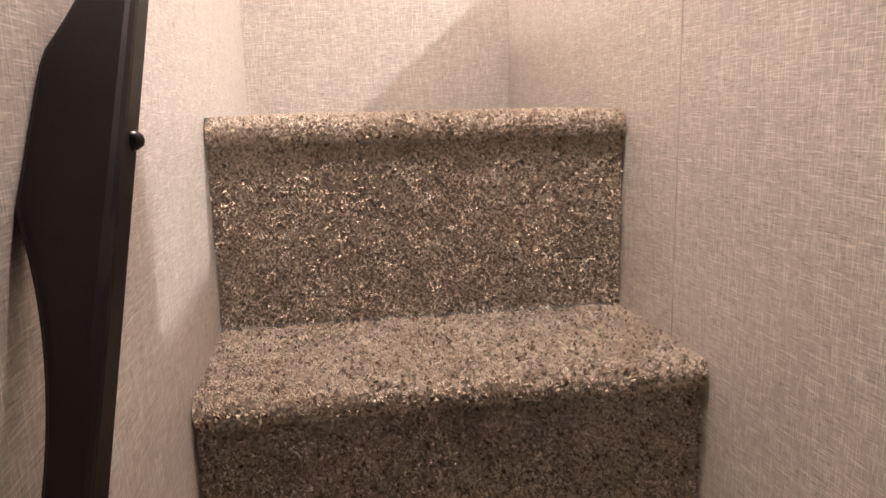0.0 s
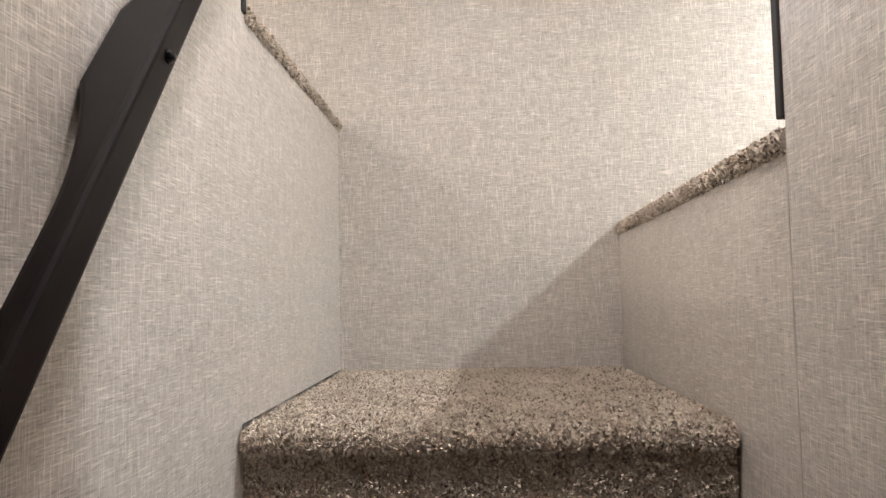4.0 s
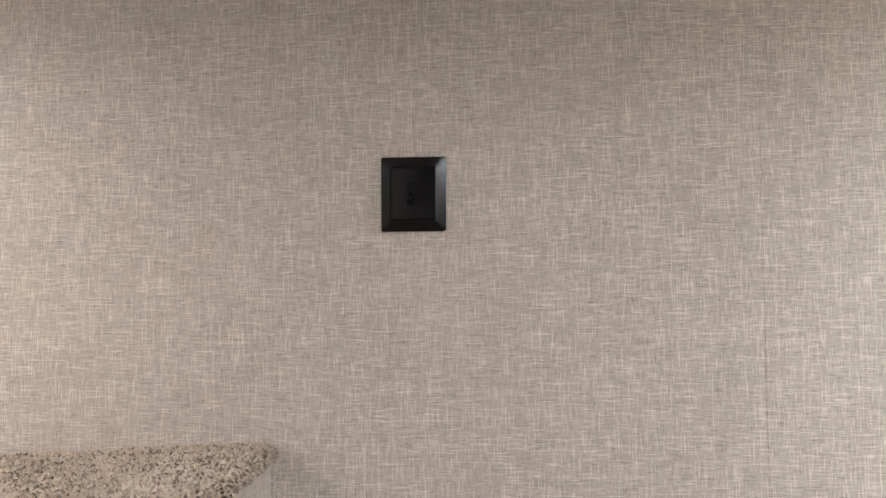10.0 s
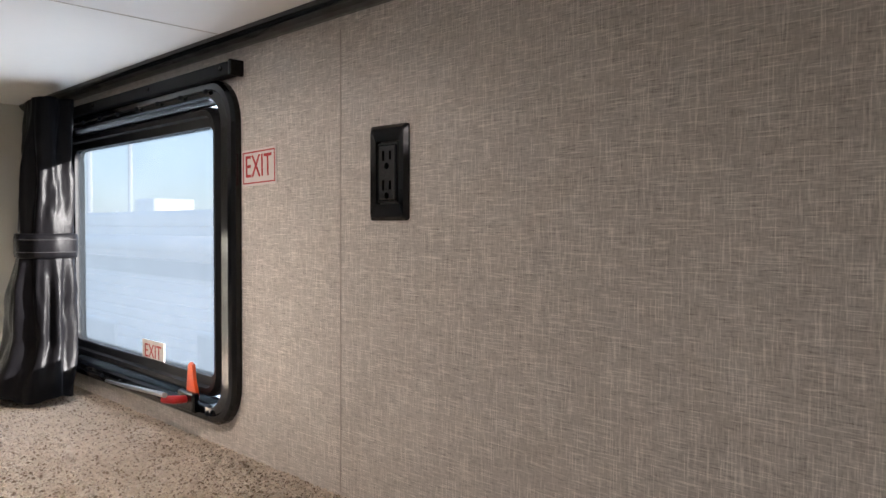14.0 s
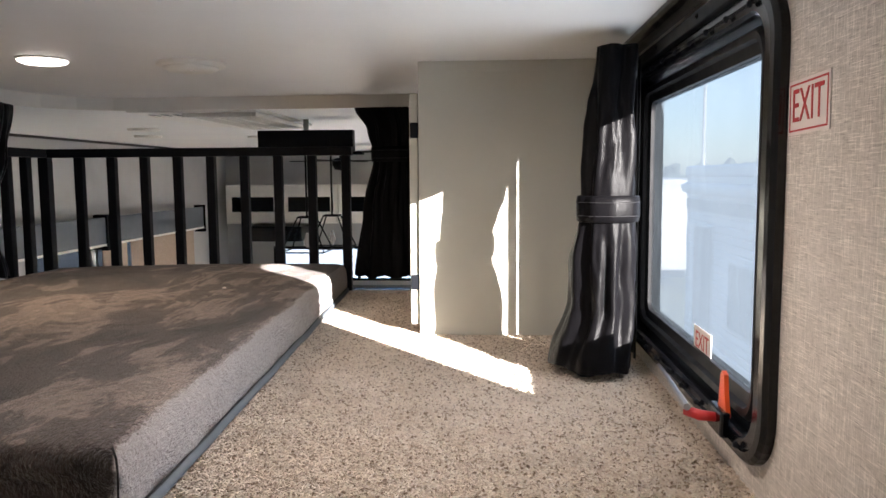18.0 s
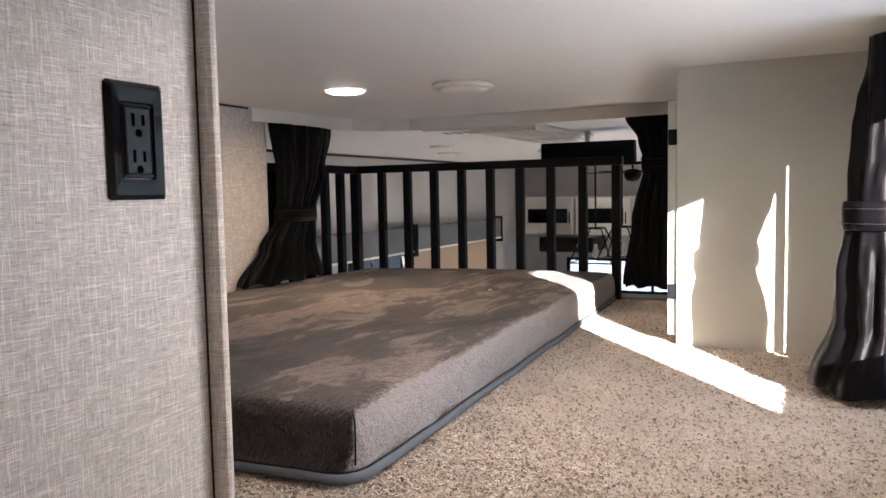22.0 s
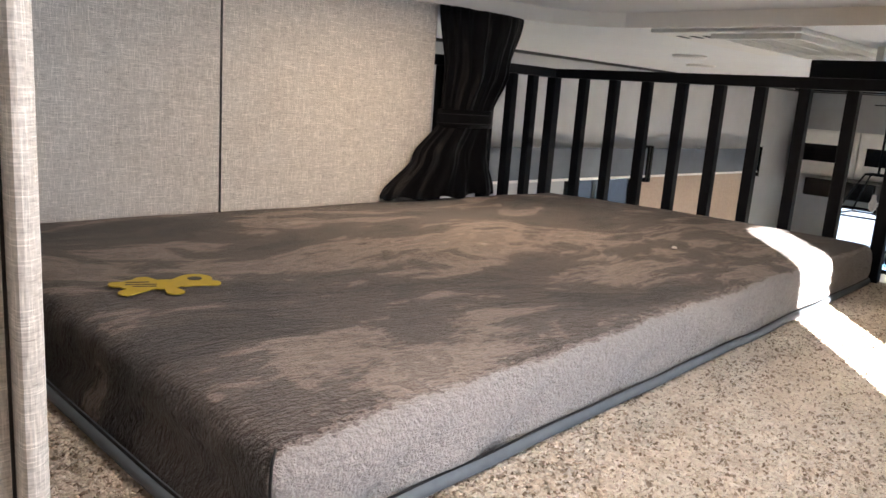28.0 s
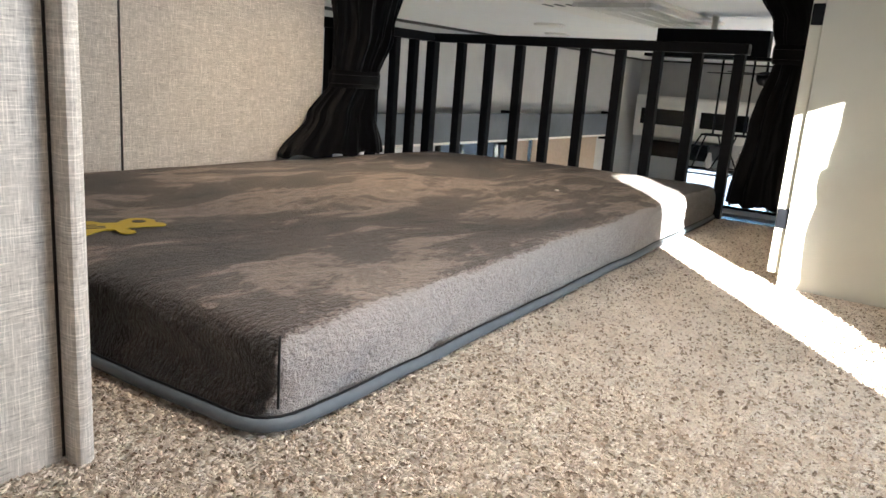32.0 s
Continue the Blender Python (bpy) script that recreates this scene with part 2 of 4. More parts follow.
CEILING = painted("ceiling_board", (0.80, 0.79, 0.765), 0.45, 3.0, 0.03)
CABINET = painted("cream_cabinet", (0.56, 0.55, 0.48), 0.42, 5.0, 0.03)
WHITE = painted("white_trim", (0.80, 0.77, 0.71), 0.45, 8.0, 0.04)
BLACK = painted("black_plastic", (0.003, 0.003, 0.0038), 0.16, 30.0, 0.15, 0.01, 0.4)
MATT_BLACK = painted("matt_black_metal", (0.005, 0.0056, 0.0075), 0.5, 30.0, 0.15, 0.01, 0.12)
GASKET = painted("black_rubber", (0.008, 0.008, 0.009), 0.45, 30.0, 0.15, 0.01, 0.25)
BROWN = painted("dark_brown_wood", (0.0075, 0.0045, 0.0042), 0.42, 18.0, 0.25, 0.12, 0.12)
TRIM_BROWN = painted("dark_trim", (0.018, 0.014, 0.013), 0.5, 18.0, 0.25)
SEAM = painted("seam_filler", (0.52, 0.465, 0.42), 0.6, 18.0, 0.2)
GREY_WALL = painted("grey_wallboard", (0.48, 0.475, 0.465), 0.55, 4.0, 0.05)
SLATE = painted("slate_valance", (0.12, 0.135, 0.155), 0.55, 10.0, 0.1)
VINYL = painted("vinyl_floor", (0.58, 0.53, 0.47), 0.4, 2.5, 0.2)
STITCH = painted("grey_thread", (0.012, 0.011, 0.012), 0.6, 60.0, 0.1)
GLOSS_BLACK = painted("gloss_black_plastic", (0.003, 0.003, 0.0038), 0.1, 30.0, 0.15, 0.005, 0.5)
HOLE = material("dark_opening", (0.001, 0.001, 0.001), 0.9, Specular_IOR_Level=0.0)
SOCKET_FACE = painted("socket_face_plastic", (0.014, 0.015, 0.017), 0.2, 30.0, 0.1, 0.01)
TINTED = painted("tinted_window", (0.07, 0.085, 0.10), 0.1, 3.0, 0.1, 0.0)
# faint glow added to bulbs that are taken as unlit glass
BULB = material("dim_bulb", (0.03, 0.026, 0.022), 0.7, Emission_Color=(1.0, 0.9, 0.8, 1), Emission_Strength=0.012)
ALUMINIUM = material("brushed_steel", (0.55, 0.55, 0.56), 0.35, 1.0)
PIPING = painted("grey_piping", (0.11, 0.13, 0.15), 0.6, 60.0, 0.1)
RED = painted("red_plastic", (0.55, 0.02, 0.02), 0.4, 30.0, 0.1)
ORANGE = painted("orange_plastic", (0.85, 0.10, 0.015), 0.4, 30.0, 0.1)
YELLOW = painted("yellow_card", (0.50, 0.355, 0.03), 0.6, 40.0, 0.08)
PAPER = painted("white_sticker", (0.78, 0.72, 0.68), 0.5, 40.0, 0.03)
RED_INK = material("red_ink", (0.50, 0.03, 0.03), 0.5)
DARK_INK = material("dark_ink", (0.05, 0.04, 0.03), 0.6)
LAMP_LENS = material("lamp_lens", (0.9, 0.85, 0.8), 0.4, Emission_Color=(1.0, 0.90, 0.80, 1), Emission_Strength=0.6)


def curtain_material():
    m = material("black_satin_cloth", (0.004, 0.0038, 0.0042), 0.36, Specular_IOR_Level=0.07)
    n = Nodes(m)
    geo = n.add("NewGeometry")
    f = n.noise(geo.outputs["Position"], 520.0, 2.0, 0.6)
    crush = n.noise(geo.outputs["Position"], 60.0, 4.0, 0.6)
    n.link(n.ramp(f, [(0.3, (0.0014, 0.0013, 0.0016)), (0.7, (0.0045, 0.0042, 0.0048))]), n.bsdf.inputs["Base Color"])
    n.link(n.ramp(f, [(0.35, (0.42,) * 3), (0.65, (0.30,) * 3)]), n.bsdf.inputs["Roughness"])
    n.bump(n.math("ADD", f, n.math("MULTIPLY", crush, 1.6)), 0.35, 0.0015)
    return m


CURTAIN = curtain_material()


def glass_material(name, tint, dust):
    """Tinted pane with a thin film of dust that scatters the daylight falling on it."""
    m = material(name, tint, 0.0)
    n = Nodes(m)
    n.bsdf.inputs["Transmission Weight"].default_value = 1.0
    n.bsdf.inputs["IOR"].default_value = 1.02
    film = n.add("BsdfTranslucent", i_Color=(0.85, 0.92, 0.95, 1))
    both = n.add("MixShader")
    geo = n.add("NewGeometry")
    smear = n.ramp(n.noise(geo.outputs["Position"], 9.0, 4.0), [(0.3, (dust * 0.75,) * 3), (0.7, (dust * 1.25,) * 3)])
    n.link(smear, both.inputs[0])
    n.link(n.bsdf.outputs[0], both.inputs[1])
    n.link(film.outputs[0], both.inputs[2])
    n.link(both.outputs[0], m.node_tree.nodes["Material Output"].inputs["Surface"])
    return m


GLASS = glass_material("window_glass", (0.045, 0.047, 0.0485), 0.007)
CLEAR_GLASS = glass_material("clear_glass", (0.8, 0.82, 0.8), 0.05)

# ---- mesh helpers ----


def mesh_from(name, bm):
    me = bpy.data.meshes.new(name)
    bm.normal_update()
    bm.to_mesh(me)
    bm.free()
    return me


def part(name, bm, mat, parent=None, label="", smooth=False):
    me = mesh_from(name, bm)
    me.materials.append(mat)
    if smooth:
        me.polygons.foreach_set("use_smooth", [True] * len(me.polygons))
    ob = new(name, me)
    if parent is not None:
        ob.parent = parent
    if label:
        tagged(ob, label)
    return ob


def thing(name, x, y, z, label, category, group="", kind="", rz=0.0):
    ob = new(name)
    ob.empty_display_size = 0.05
    ob.matrix_basis = pose(x, y, z, 0, 0, rz)
    return tagged(ob, label, category, group, kind)


def structure(name, bm, mat, label, category, smooth=False):
    return tagged(part(name, bm, mat, None, "", smooth), label, category, "", "structure")


def add_box(bm, x0, x1, y0, y1, z0, z1, bevel=0.0, segments=2):
    g = bmesh.ops.create_cube(bm, size=1.0)
    vs = g["verts"]
    for v in vs:
        v.co = Vector((x0 + (v.co.x + 0.5) * (x1 - x0), y0 + (v.co.y + 0.5) * (y1 - y0), z0 + (v.co.z + 0.5) * (z1 - z0)))
    if bevel > 0:
        es = list({e for v in vs for e in v.link_edges})
        bmesh.ops.bevel(bm, geom=es, offset=bevel, segments=segments, affect="EDGES", profile=0.5)
    return bm


def box(x0, x1, y0, y1, z0, z1, bevel=0.0, segments=2):
    return add_box(bmesh.new(), x0, x1, y0, y1, z0, z1, bevel, segments)


def boxes(rows, bevel=0.0):
    bm = bmesh.new()
    for r in rows:
        add_box(bm, *r, bevel)
    return bm


def add_prism(bm, outline, to3, depth):
    """Extrudes a 2D outline; to3(u, v, w) gives the place, w runs 0..depth."""
    a = [bm.verts.new(to3(u, v, 0)) for u, v in outline]
    b = [bm.verts.new(to3(u, v, depth)) for u, v in outline]
    n = len(a)
    bm.faces.new(a)
    bm.faces.new(b[::-1])
    for i in range(n):
        bm.faces.new((a[i], b[i], b[(i + 1) % n], a[(i + 1) % n]))
    bmesh.ops.recalc_face_normals(bm, faces=bm.faces[:])
    return bm


def add_tube(bm, points, radius, sides=8, closed=False):
    """A tube along points."""
    pts = [Vector(p) for p in points]
    n = len(pts)
    rings = []
    for i, p in enumerate(pts):
        a = pts[(i - 1) % n] if (closed or i > 0) else p
        b = pts[(i + 1) % n] if (closed or i < n - 1) else p
        d = (b - a).normalized()
        up = Vector((0, 0, 1)) if abs(d.z) < 0.95 else Vector((1, 0, 0))
        s = d.cross(up).normalized()
        u = s.cross(d)
        r = radius[i] if isinstance(radius, (list, tuple)) else radius
        rings.append([bm.verts.new(p + r * (math.cos(k * math.tau / sides) * s + math.sin(k * math.tau / sides) * u)) for k in range(sides)])
    for i in range(n if closed else n - 1):
        r0, r1 = rings[i], rings[(i + 1) % n]
        for k in range(sides):
            bm.faces.new((r0[k], r0[(k + 1) % sides], r1[(k + 1) % sides], r1[k]))
    if not closed:
        bm.faces.new(rings[0][::-1])
        bm.faces.new(rings[-1])
    return bm


def tube(points, radius, sides=8, closed=False):
    return add_tube(bmesh.new(), points, radius, sides, closed)


def add_lathe(bm, profile, centre, sides=24, axis="z"):
    """Turns (radius, height) rows round an axis through centre."""
    rings = []
    c = Vector(centre)
    for r, h in profile:
        ring = []
        for k in range(sides):
            a = k * math.tau / sides
            ca, sa = r * math.cos(a), r * math.sin(a)
            off = {"z": (ca, sa, h), "y": (ca, h, sa), "x": (h, ca, sa)}[axis]
            ring.append(bm.verts.new(c + Vector(off)))
        rings.append(ring)
    for r0, r1 in zip(rings, rings[1:]):
        for k in range(sides):
            bm.faces.new((r0[k], r0[(k + 1) % sides], r1[(k + 1) % sides], r1[k]))
    if profile[0][0] > 1e-6:
        bm.faces.new(rings[0][::-1])
    if profile[-1][0] > 1e-6:
        bm.faces.new(rings[-1])
    bmesh.ops.remove_doubles(bm, verts=bm.verts[:], dist=1e-6)
    bmesh.ops.recalc_face_normals(bm, faces=bm.faces[:])
    return bm


def lathe(profile, centre, sides=24, axis="z"):
    return add_lathe(bmesh.new(), profile, centre, sides, axis)


def rounded_rect(w, h, r, seg=6):
    """Outline of a rounded rectangle about the origin."""
    pts = []
    for cx, cy, a0 in ((w / 2 - r, h / 2 - r, 0), (-w / 2 + r, h / 2 - r, 90), (-w / 2 + r, -h / 2 + r, 180), (w / 2 - r, -h / 2 + r, 270)):
        for i in range(seg + 1):
            a = radians(a0 + 90 * i / seg)
            pts.append((cx + r * math.cos(a), cy + r * math.sin(a)))
    return pts


def add_frame(bm, sizes, to3, seg=6):
    """A ring loft through rounded rectangles: sizes rows of (w, h, r, depth); closes on itself."""
    rings = []
    for w, h, r, d in sizes:
        rings.append([bm.verts.new(to3(u, v, d)) for u, v in rounded_rect(w, h, r, seg)])
    n = len(rings[0])
    for i in range(len(rings)):
        r0, r1 = rings[i], rings[(i + 1) % len(rings)]
        for k in range(n):
            bm.faces.new((r0[k], r0[(k + 1) % n], r1[(k + 1) % n], r1[k]))
    bmesh.ops.recalc_face_normals(bm, faces=bm.faces[:])
    return bm


rng = np.random.default_rng(4)


def tuft_mesh(name, patches, pitch, height, radius, mat, parent=None, lean=0.9):
    """Carpet pile: one short bent spike a grid cell on each patch (origin, u, v, normal); edges u and v in metres."""
    base, normal = [], []
    for o, u, v, nrm in patches:
        o, u, v, nrm = (np.array(q, float) for q in (o, u, v, nrm))
        lu, lv = np.linalg.norm(u), np.linalg.norm(v)
        nu, nv = max(1, int(lu / pitch)), max(1, int(lv / pitch))
        a, b = np.meshgrid((np.arange(nu) + 0.5) / nu, (np.arange(nv) + 0.5) / nv)
        a = a.ravel() + rng.uniform(-0.6, 0.6, a.size) / nu
        b = b.ravel() + rng.uniform(-0.6, 0.6, b.size) / nv
        a, b = np.clip(a, 0, 1), np.clip(b, 0, 1)
        base.append(o + a[:, None] * u + b[:, None] * v)
        normal.append(np.repeat((nrm / np.linalg.norm(nrm))[None], a.size, 0))
    p, nm = np.concatenate(base), np.concatenate(normal)
    k = len(p)
    helper = np.where(np.abs(nm[:, :1]) < 0.7, [[1.0, 0, 0]], [[0, 1.0, 0]])
    s = np.cross(nm, helper)
    s /= np.linalg.norm(s, axis=1, keepdims=True)
    t = np.cross(nm, s)
    spin = rng.uniform(0, 2 * np.pi, k)[:, None]
    away = rng.uniform(0, lean, k)[:, None] * height
    side = np.cos(spin) * s + np.sin(spin) * t
    cell = np.floor((p + rng.normal(0, 0.0016, p.shape)) / 0.0085).astype(np.int64)
    curl = (cell[:, 0] * 73856093 ^ cell[:, 1] * 19349663 ^ cell[:, 2] * 83492791) % 4096
    tall = np.random.default_rng(9).uniform(0.65, 1.3, 4096)[curl]
    turn = np.random.default_rng(12).uniform(0, 2 * np.pi, 4096)[curl][:, None]
    side = side * 0.6 + np.cos(turn) * s + np.sin(turn) * t
    side /= np.linalg.norm(side, axis=1, keepdims=True) + 1e-6
    cross = np.cross(nm, side)
    hgt = (height * tall * rng.uniform(0.75, 1.2, k))[:, None]
    r = (radius * rng.uniform(0.7, 1.3, k))[:, None]
    tip = p + hgt * nm + away * side
    mid = p + 0.55 * hgt * nm + 0.3 * away * side
    verts = np.stack([p + r * side, p - 0.5 * r * side + 0.87 * r * cross, p - 0.5 * r * side - 0.87 * r * cross,
                      mid + 1.15 * r * cross, mid - 1.15 * r * cross, tip], 1).reshape(-1, 3)
    tri = np.array([[0, 1, 3], [0, 3, 4], [0, 4, 2], [1, 2, 4], [1, 4, 3], [3, 5, 4]])
    faces = (np.arange(k)[:, None, None] * 6 + tri[None]).reshape(-1, 3)
    me = bpy.data.meshes.new(name)
    me.vertices.add(len(verts))
    me.vertices.foreach_set("co", verts.ravel().astype(np.float32))
    me.loops.add(faces.size)
    me.loops.foreach_set("vertex_index", faces.ravel().astype(np.int32))
    me.polygons.add(len(faces))
    me.polygons.foreach_set("loop_start", np.arange(0, faces.size, 3, dtype=np.int32))
    me.update(calc_edges=True)
    me.polygons.foreach_set("use_smooth", np.ones(len(faces), dtype=bool))
    me.materials.append(mat)
    ob = new(name, me)
    if parent is not None:
        ob.parent = parent
    ob["kind"] = "stuff"
    return ob


def cloth(name, place, nu, nv, mat, parent=None, thick=0.0025, label=""):
    """A sheet from place(a, b), a and b 0..1, with some thickness."""
    bm = bmesh.new()
    g = [[bm.verts.new(place(i / nu, j / nv)) for j in range(nv + 1)] for i in range(nu + 1)]
    for i in range(nu):
        for j in range(nv):
            bm.faces.new((g[i][j], g[i + 1][j], g[i + 1][j + 1], g[i][j + 1]))
    bmesh.ops.solidify(bm, geom=bm.faces[:], thickness=thick)
    return part(name, bm, mat, parent, label, True)

# ---- the shell of the trailer ----
LOFT, LAND, RISE, LEDGE = 1.73, 1.20, 0.30, 1.49
W = 0.609
WIN_X, WIN_Z = -1.319, 2.056

structure("floor", boxes([(-8.3, 2.40, -3.3, 0.0, -0.10, 0.0)]), VINYL, "wood-look vinyl floor of the trailer", "floor")
# the low opening at x -7.2..-3.4 is unseen, added to let sunlight in
structure("wall_north", boxes([
    (-8.3, -7.2, 0.0, 0.05, -0.1, 2.5), (-3.4, -1.745, 0.0, 0.05, -0.1, 2.5), (-7.2, -3.4, 0.0, 0.05, -0.1, 0.15), (-7.2, -3.4, 0.0, 0.05, 1.10, 2.5), (-0.905, 2.40, 0.0, 0.05, -0.1, 2.5),
    (-1.745, -0.905, 0.0, 0.05, -0.1, 1.79), (-1.745, -0.905, 0.0, 0.05, 2.335, 2.5)]),
    LINEN, "beige linen-patterned wallboard of the outer wall", "wall")
structure("wall_south", boxes([
    (-8.3, -7.2, -3.35, -3.3, -0.1, 2.5), (-4.6, 2.40, -3.35, -3.3, -0.1, 2.5), (-7.2, -4.6, -3.35, -3.3, -0.1, 0.9),
    (-7.2, -4.6, -3.35, -3.3, 1.70, 2.5)]), GREY_WALL, "pale grey wallboard of the living room slide-out", "wall")
structure("wall_west", boxes([(-8.35, -8.3, -3.3, 0.0, -0.1, 0.97), (-8.35, -8.3, -3.3, 0.0, 1.33, 2.5), (-8.35, -8.3, -3.3, -2.75, 0.97, 1.33), (-8.35, -8.3, -0.85, 0.0, 0.97, 1.33)]), GREY_WALL, "pale grey end wall behind the kitchen", "wall")
structure("wall_east", box(2.40, 2.45, -3.3, 0.05, -0.1, 2.5), LINEN, "linen-patterned end wall", "wall")
structure("ceiling", box(-8.35, 2.45, -3.35, 0.05, CEIL, 2.52), CEILING, "smooth off-white ceiling board", "ceiling")
structure("loft_deck", boxes([(-2.62, -0.042, -1.91, 0.0, 1.63, LOFT - 0.012), (-0.042, -0.0006, -0.697, 0.0, LAND, LOFT + 0.001)]),
          LINEN, "deck of the loft with a linen-faced stair side", "floor")
structure("wall_stair_left", box(-0.042, 0.0, -2.25, -0.697, 0.0, CEIL), LINEN, "linen-patterned wall beside the stairs", "wall")
structure("wall_stair_right", box(W, W + 0.042, -2.25, -0.878, 0.0, CEIL), LINEN, "linen-patterned wall beside the stairs", "wall")
structure("ledge_box", box(W + 0.0012, 2.40, -0.872, -0.001, 0.0, LEDGE - 0.012), LINEN, "linen-faced box under the carpeted side ledge", "wall")
structure("ledge_lip", box(W + 0.003, W + 0.03, -0.872, -0.001, LEDGE - 0.012, LEDGE + 0.001), LINEN, "linen-faced lip under the rolled carpet edge", "trim")
structure("wall_nook", box(W + 0.042, 2.40, -0.916, -0.874, LEDGE - 0.2, CEIL), LINEN, "linen-patterned wall closing the side ledge", "wall")
structure("wall_partition", box(-0.633, -0.042, -0.888, -0.846, LOFT - 0.02, CEIL), LINEN, "short linen-patterned partition in the loft", "wall")
structure("wall_loft_south", box(-1.985, -0.30, -1.915, -1.872, 1.62, CEIL), LINEN, "linen-patterned wall behind the mattress", "wall")
structure("wall_loft_east", box(-0.30, -0.26, -1.915, -0.888, LOFT - 0.02, CEIL), LINEN, "linen-patterned wall closing the loft", "wall")

# seams between wallboards: slim battens and grooves
structure("trim", box(0.627, 0.653, -0.0005, 0.001, LEDGE + 0.02, CEIL - 0.03, 0.0008), LINEN, "flat linen batten over a wallboard joint", "trim")
for sx in (-0.605, -3.0):
    structure("trim", box(sx - 0.0008, sx + 0.0008, -0.0008, 0.001, LOFT, CEIL - 0.03), SEAM, "thin seam between two wallboards", "trim")
structure("trim", box(-1.331, -1.326, -1.873, -1.8705, LOFT, CEIL), TRIM_BROWN, "thin dark seam between two wallboards", "trim")
structure("trim", box(-0.0012, 0.0002, -0.698, -0.6965, LAND - 0.3, LOFT), LINEN, "thin seam in the stair wall", "trim")
structure("trim", box(-0.001, 0.0045, -0.0055, -0.001, LAND, LOFT - 0.01, 0.001), LINEN, "slim corner bead", "trim")
structure("trim", box(W - 0.0008, W + 0.001, -0.8785, -0.8760, 0.0, LEDGE), SEAM, "thin dark joint in the stair wall", "trim")
structure("trim", box(-0.046, 0.003, -0.697, -0.681, LOFT, CEIL, 0.002), TRIM_BROWN, "dark edge strip on the end of the stair wall", "trim")
structure("trim", box(W - 0.003, W + 0.046, -0.878, -0.862, LEDGE + 0.038, CEIL, 0.002), TRIM_BROWN, "dark edge strip on the end of the stair wall", "trim")


def crown(x0, x1, y, sign):
    bm = bmesh.new()
    pts = [(0, CEIL), (0.044, CEIL), (0.043, CEIL - 0.006), (0.038, CEIL - 0.012), (0.029, CEIL - 0.0165), (0.018, CEIL - 0.018), (0.006, CEIL - 0.016), (0, CEIL - 0.013)]
    add_prism(bm, pts, lambda u, v, w: (x0 + w, y + sign * u, v), x1 - x0)
    return bm


structure("trim", crown(-1.86, 2.39, 0.0, -1), BLACK, "dark cove strip between wall and ceiling", "trim", True)
structure("trim", box(-1.99, -0.30, -1.873, -1.868, CEIL - 0.006, CEIL), TRIM_BROWN, "thin dark strip between wall and ceiling", "trim")

structure("trim", box(-8.29, -2.70, -3.3, -3.262, CEIL - 0.016, CEIL, 0.004), TRIM_BROWN, "dark cove strip along the slide-out ceiling", "trim")
structure("trim", box(-8.3, -8.262, -3.262, 0.0, CEIL - 0.016, CEIL, 0.004), TRIM_BROWN, "dark cove strip over the kitchen wall", "trim")
structure("trim", box(-0.8598, -0.8582, -0.846, -0.044, CEIL - 0.0008, CEIL + 0.001), SEAM, "thin seam between two ceiling boards", "trim")

# rounded linen-wrapped end of the partition
bm = bmesh.new()
pts = [(-0.846, -0.6315), (-0.832, -0.6318), (-0.8275, -0.6325), (-0.8250, -0.634), (-0.8240, -0.638), (-0.8248, -0.642), (-0.8272, -0.646), (-0.8315, -0.650), (-0.838, -0.6525), (-0.850, -0.6535), (-0.890, -0.6535), (-0.893, -0.633), (-0.888, -0.6335), (-0.8465, -0.6335)]
add_prism(bm, pts, lambda u, v, w: (v, u, LOFT - 0.004 + w), CEIL - LOFT + 0.004)
structure("trim", bm, LINEN, "rounded linen-wrapped corner trim of the partition", "trim", False)
structure("trim", box(-0.6313, -0.6288, -0.8462, -0.8452, LOFT, CEIL), TRIM_BROWN, "thin dark gap beside the corner trim", "trim")

# curved header under the ceiling edge
HEADER = [(-1.90, -1.862), (-2.10, -1.855), (-2.32, -1.85), (-2.43, -1.82), (-2.52, -1.745), (-2.575, -1.64), (-2.588, -1.52), (-2.59, -1.2), (-2.59, -0.52)]
bm = bmesh.new()
ring = []
for i, (hx, hy) in enumerate(HEADER):
    a = Vector(HEADER[max(i - 1, 0)])
    b = Vector(HEADER[min(i + 1, len(HEADER) - 1)])
    d = (b - a).normalized()
    s = Vector((d.y, -d.x)) * 0.009
    ring.append([bm.verts.new((hx + k * s.x, hy + k * s.y, z)) for k, z in ((1, CEIL), (1, CEIL - 0.045), (-1, CEIL - 0.045), (-1, CEIL))])
for r0, r1 in zip(ring, ring[1:]):
    for k in range(4):
        bm.faces.new((r0[k], r0[(k + 1) % 4], r1[(k + 1) % 4], r1[k]))
bm.faces.new(ring[0])
bm.faces.new(ring[-1][::-1])
bmesh.ops.recalc_face_normals(bm, faces=bm.faces[:])
structure("trim", bm, WHITE, "curved off-white header along the open edge of the loft", "trim")

# ---- stairs ----
stairs = thing("staircase", 0.3, -1.0, 0.0, "steep carpeted stairs with rounded nosings between linen walls", "stairs", kind="structure")
stairs.matrix_basis = Matrix.Identity(4)
NOSE = 0.021


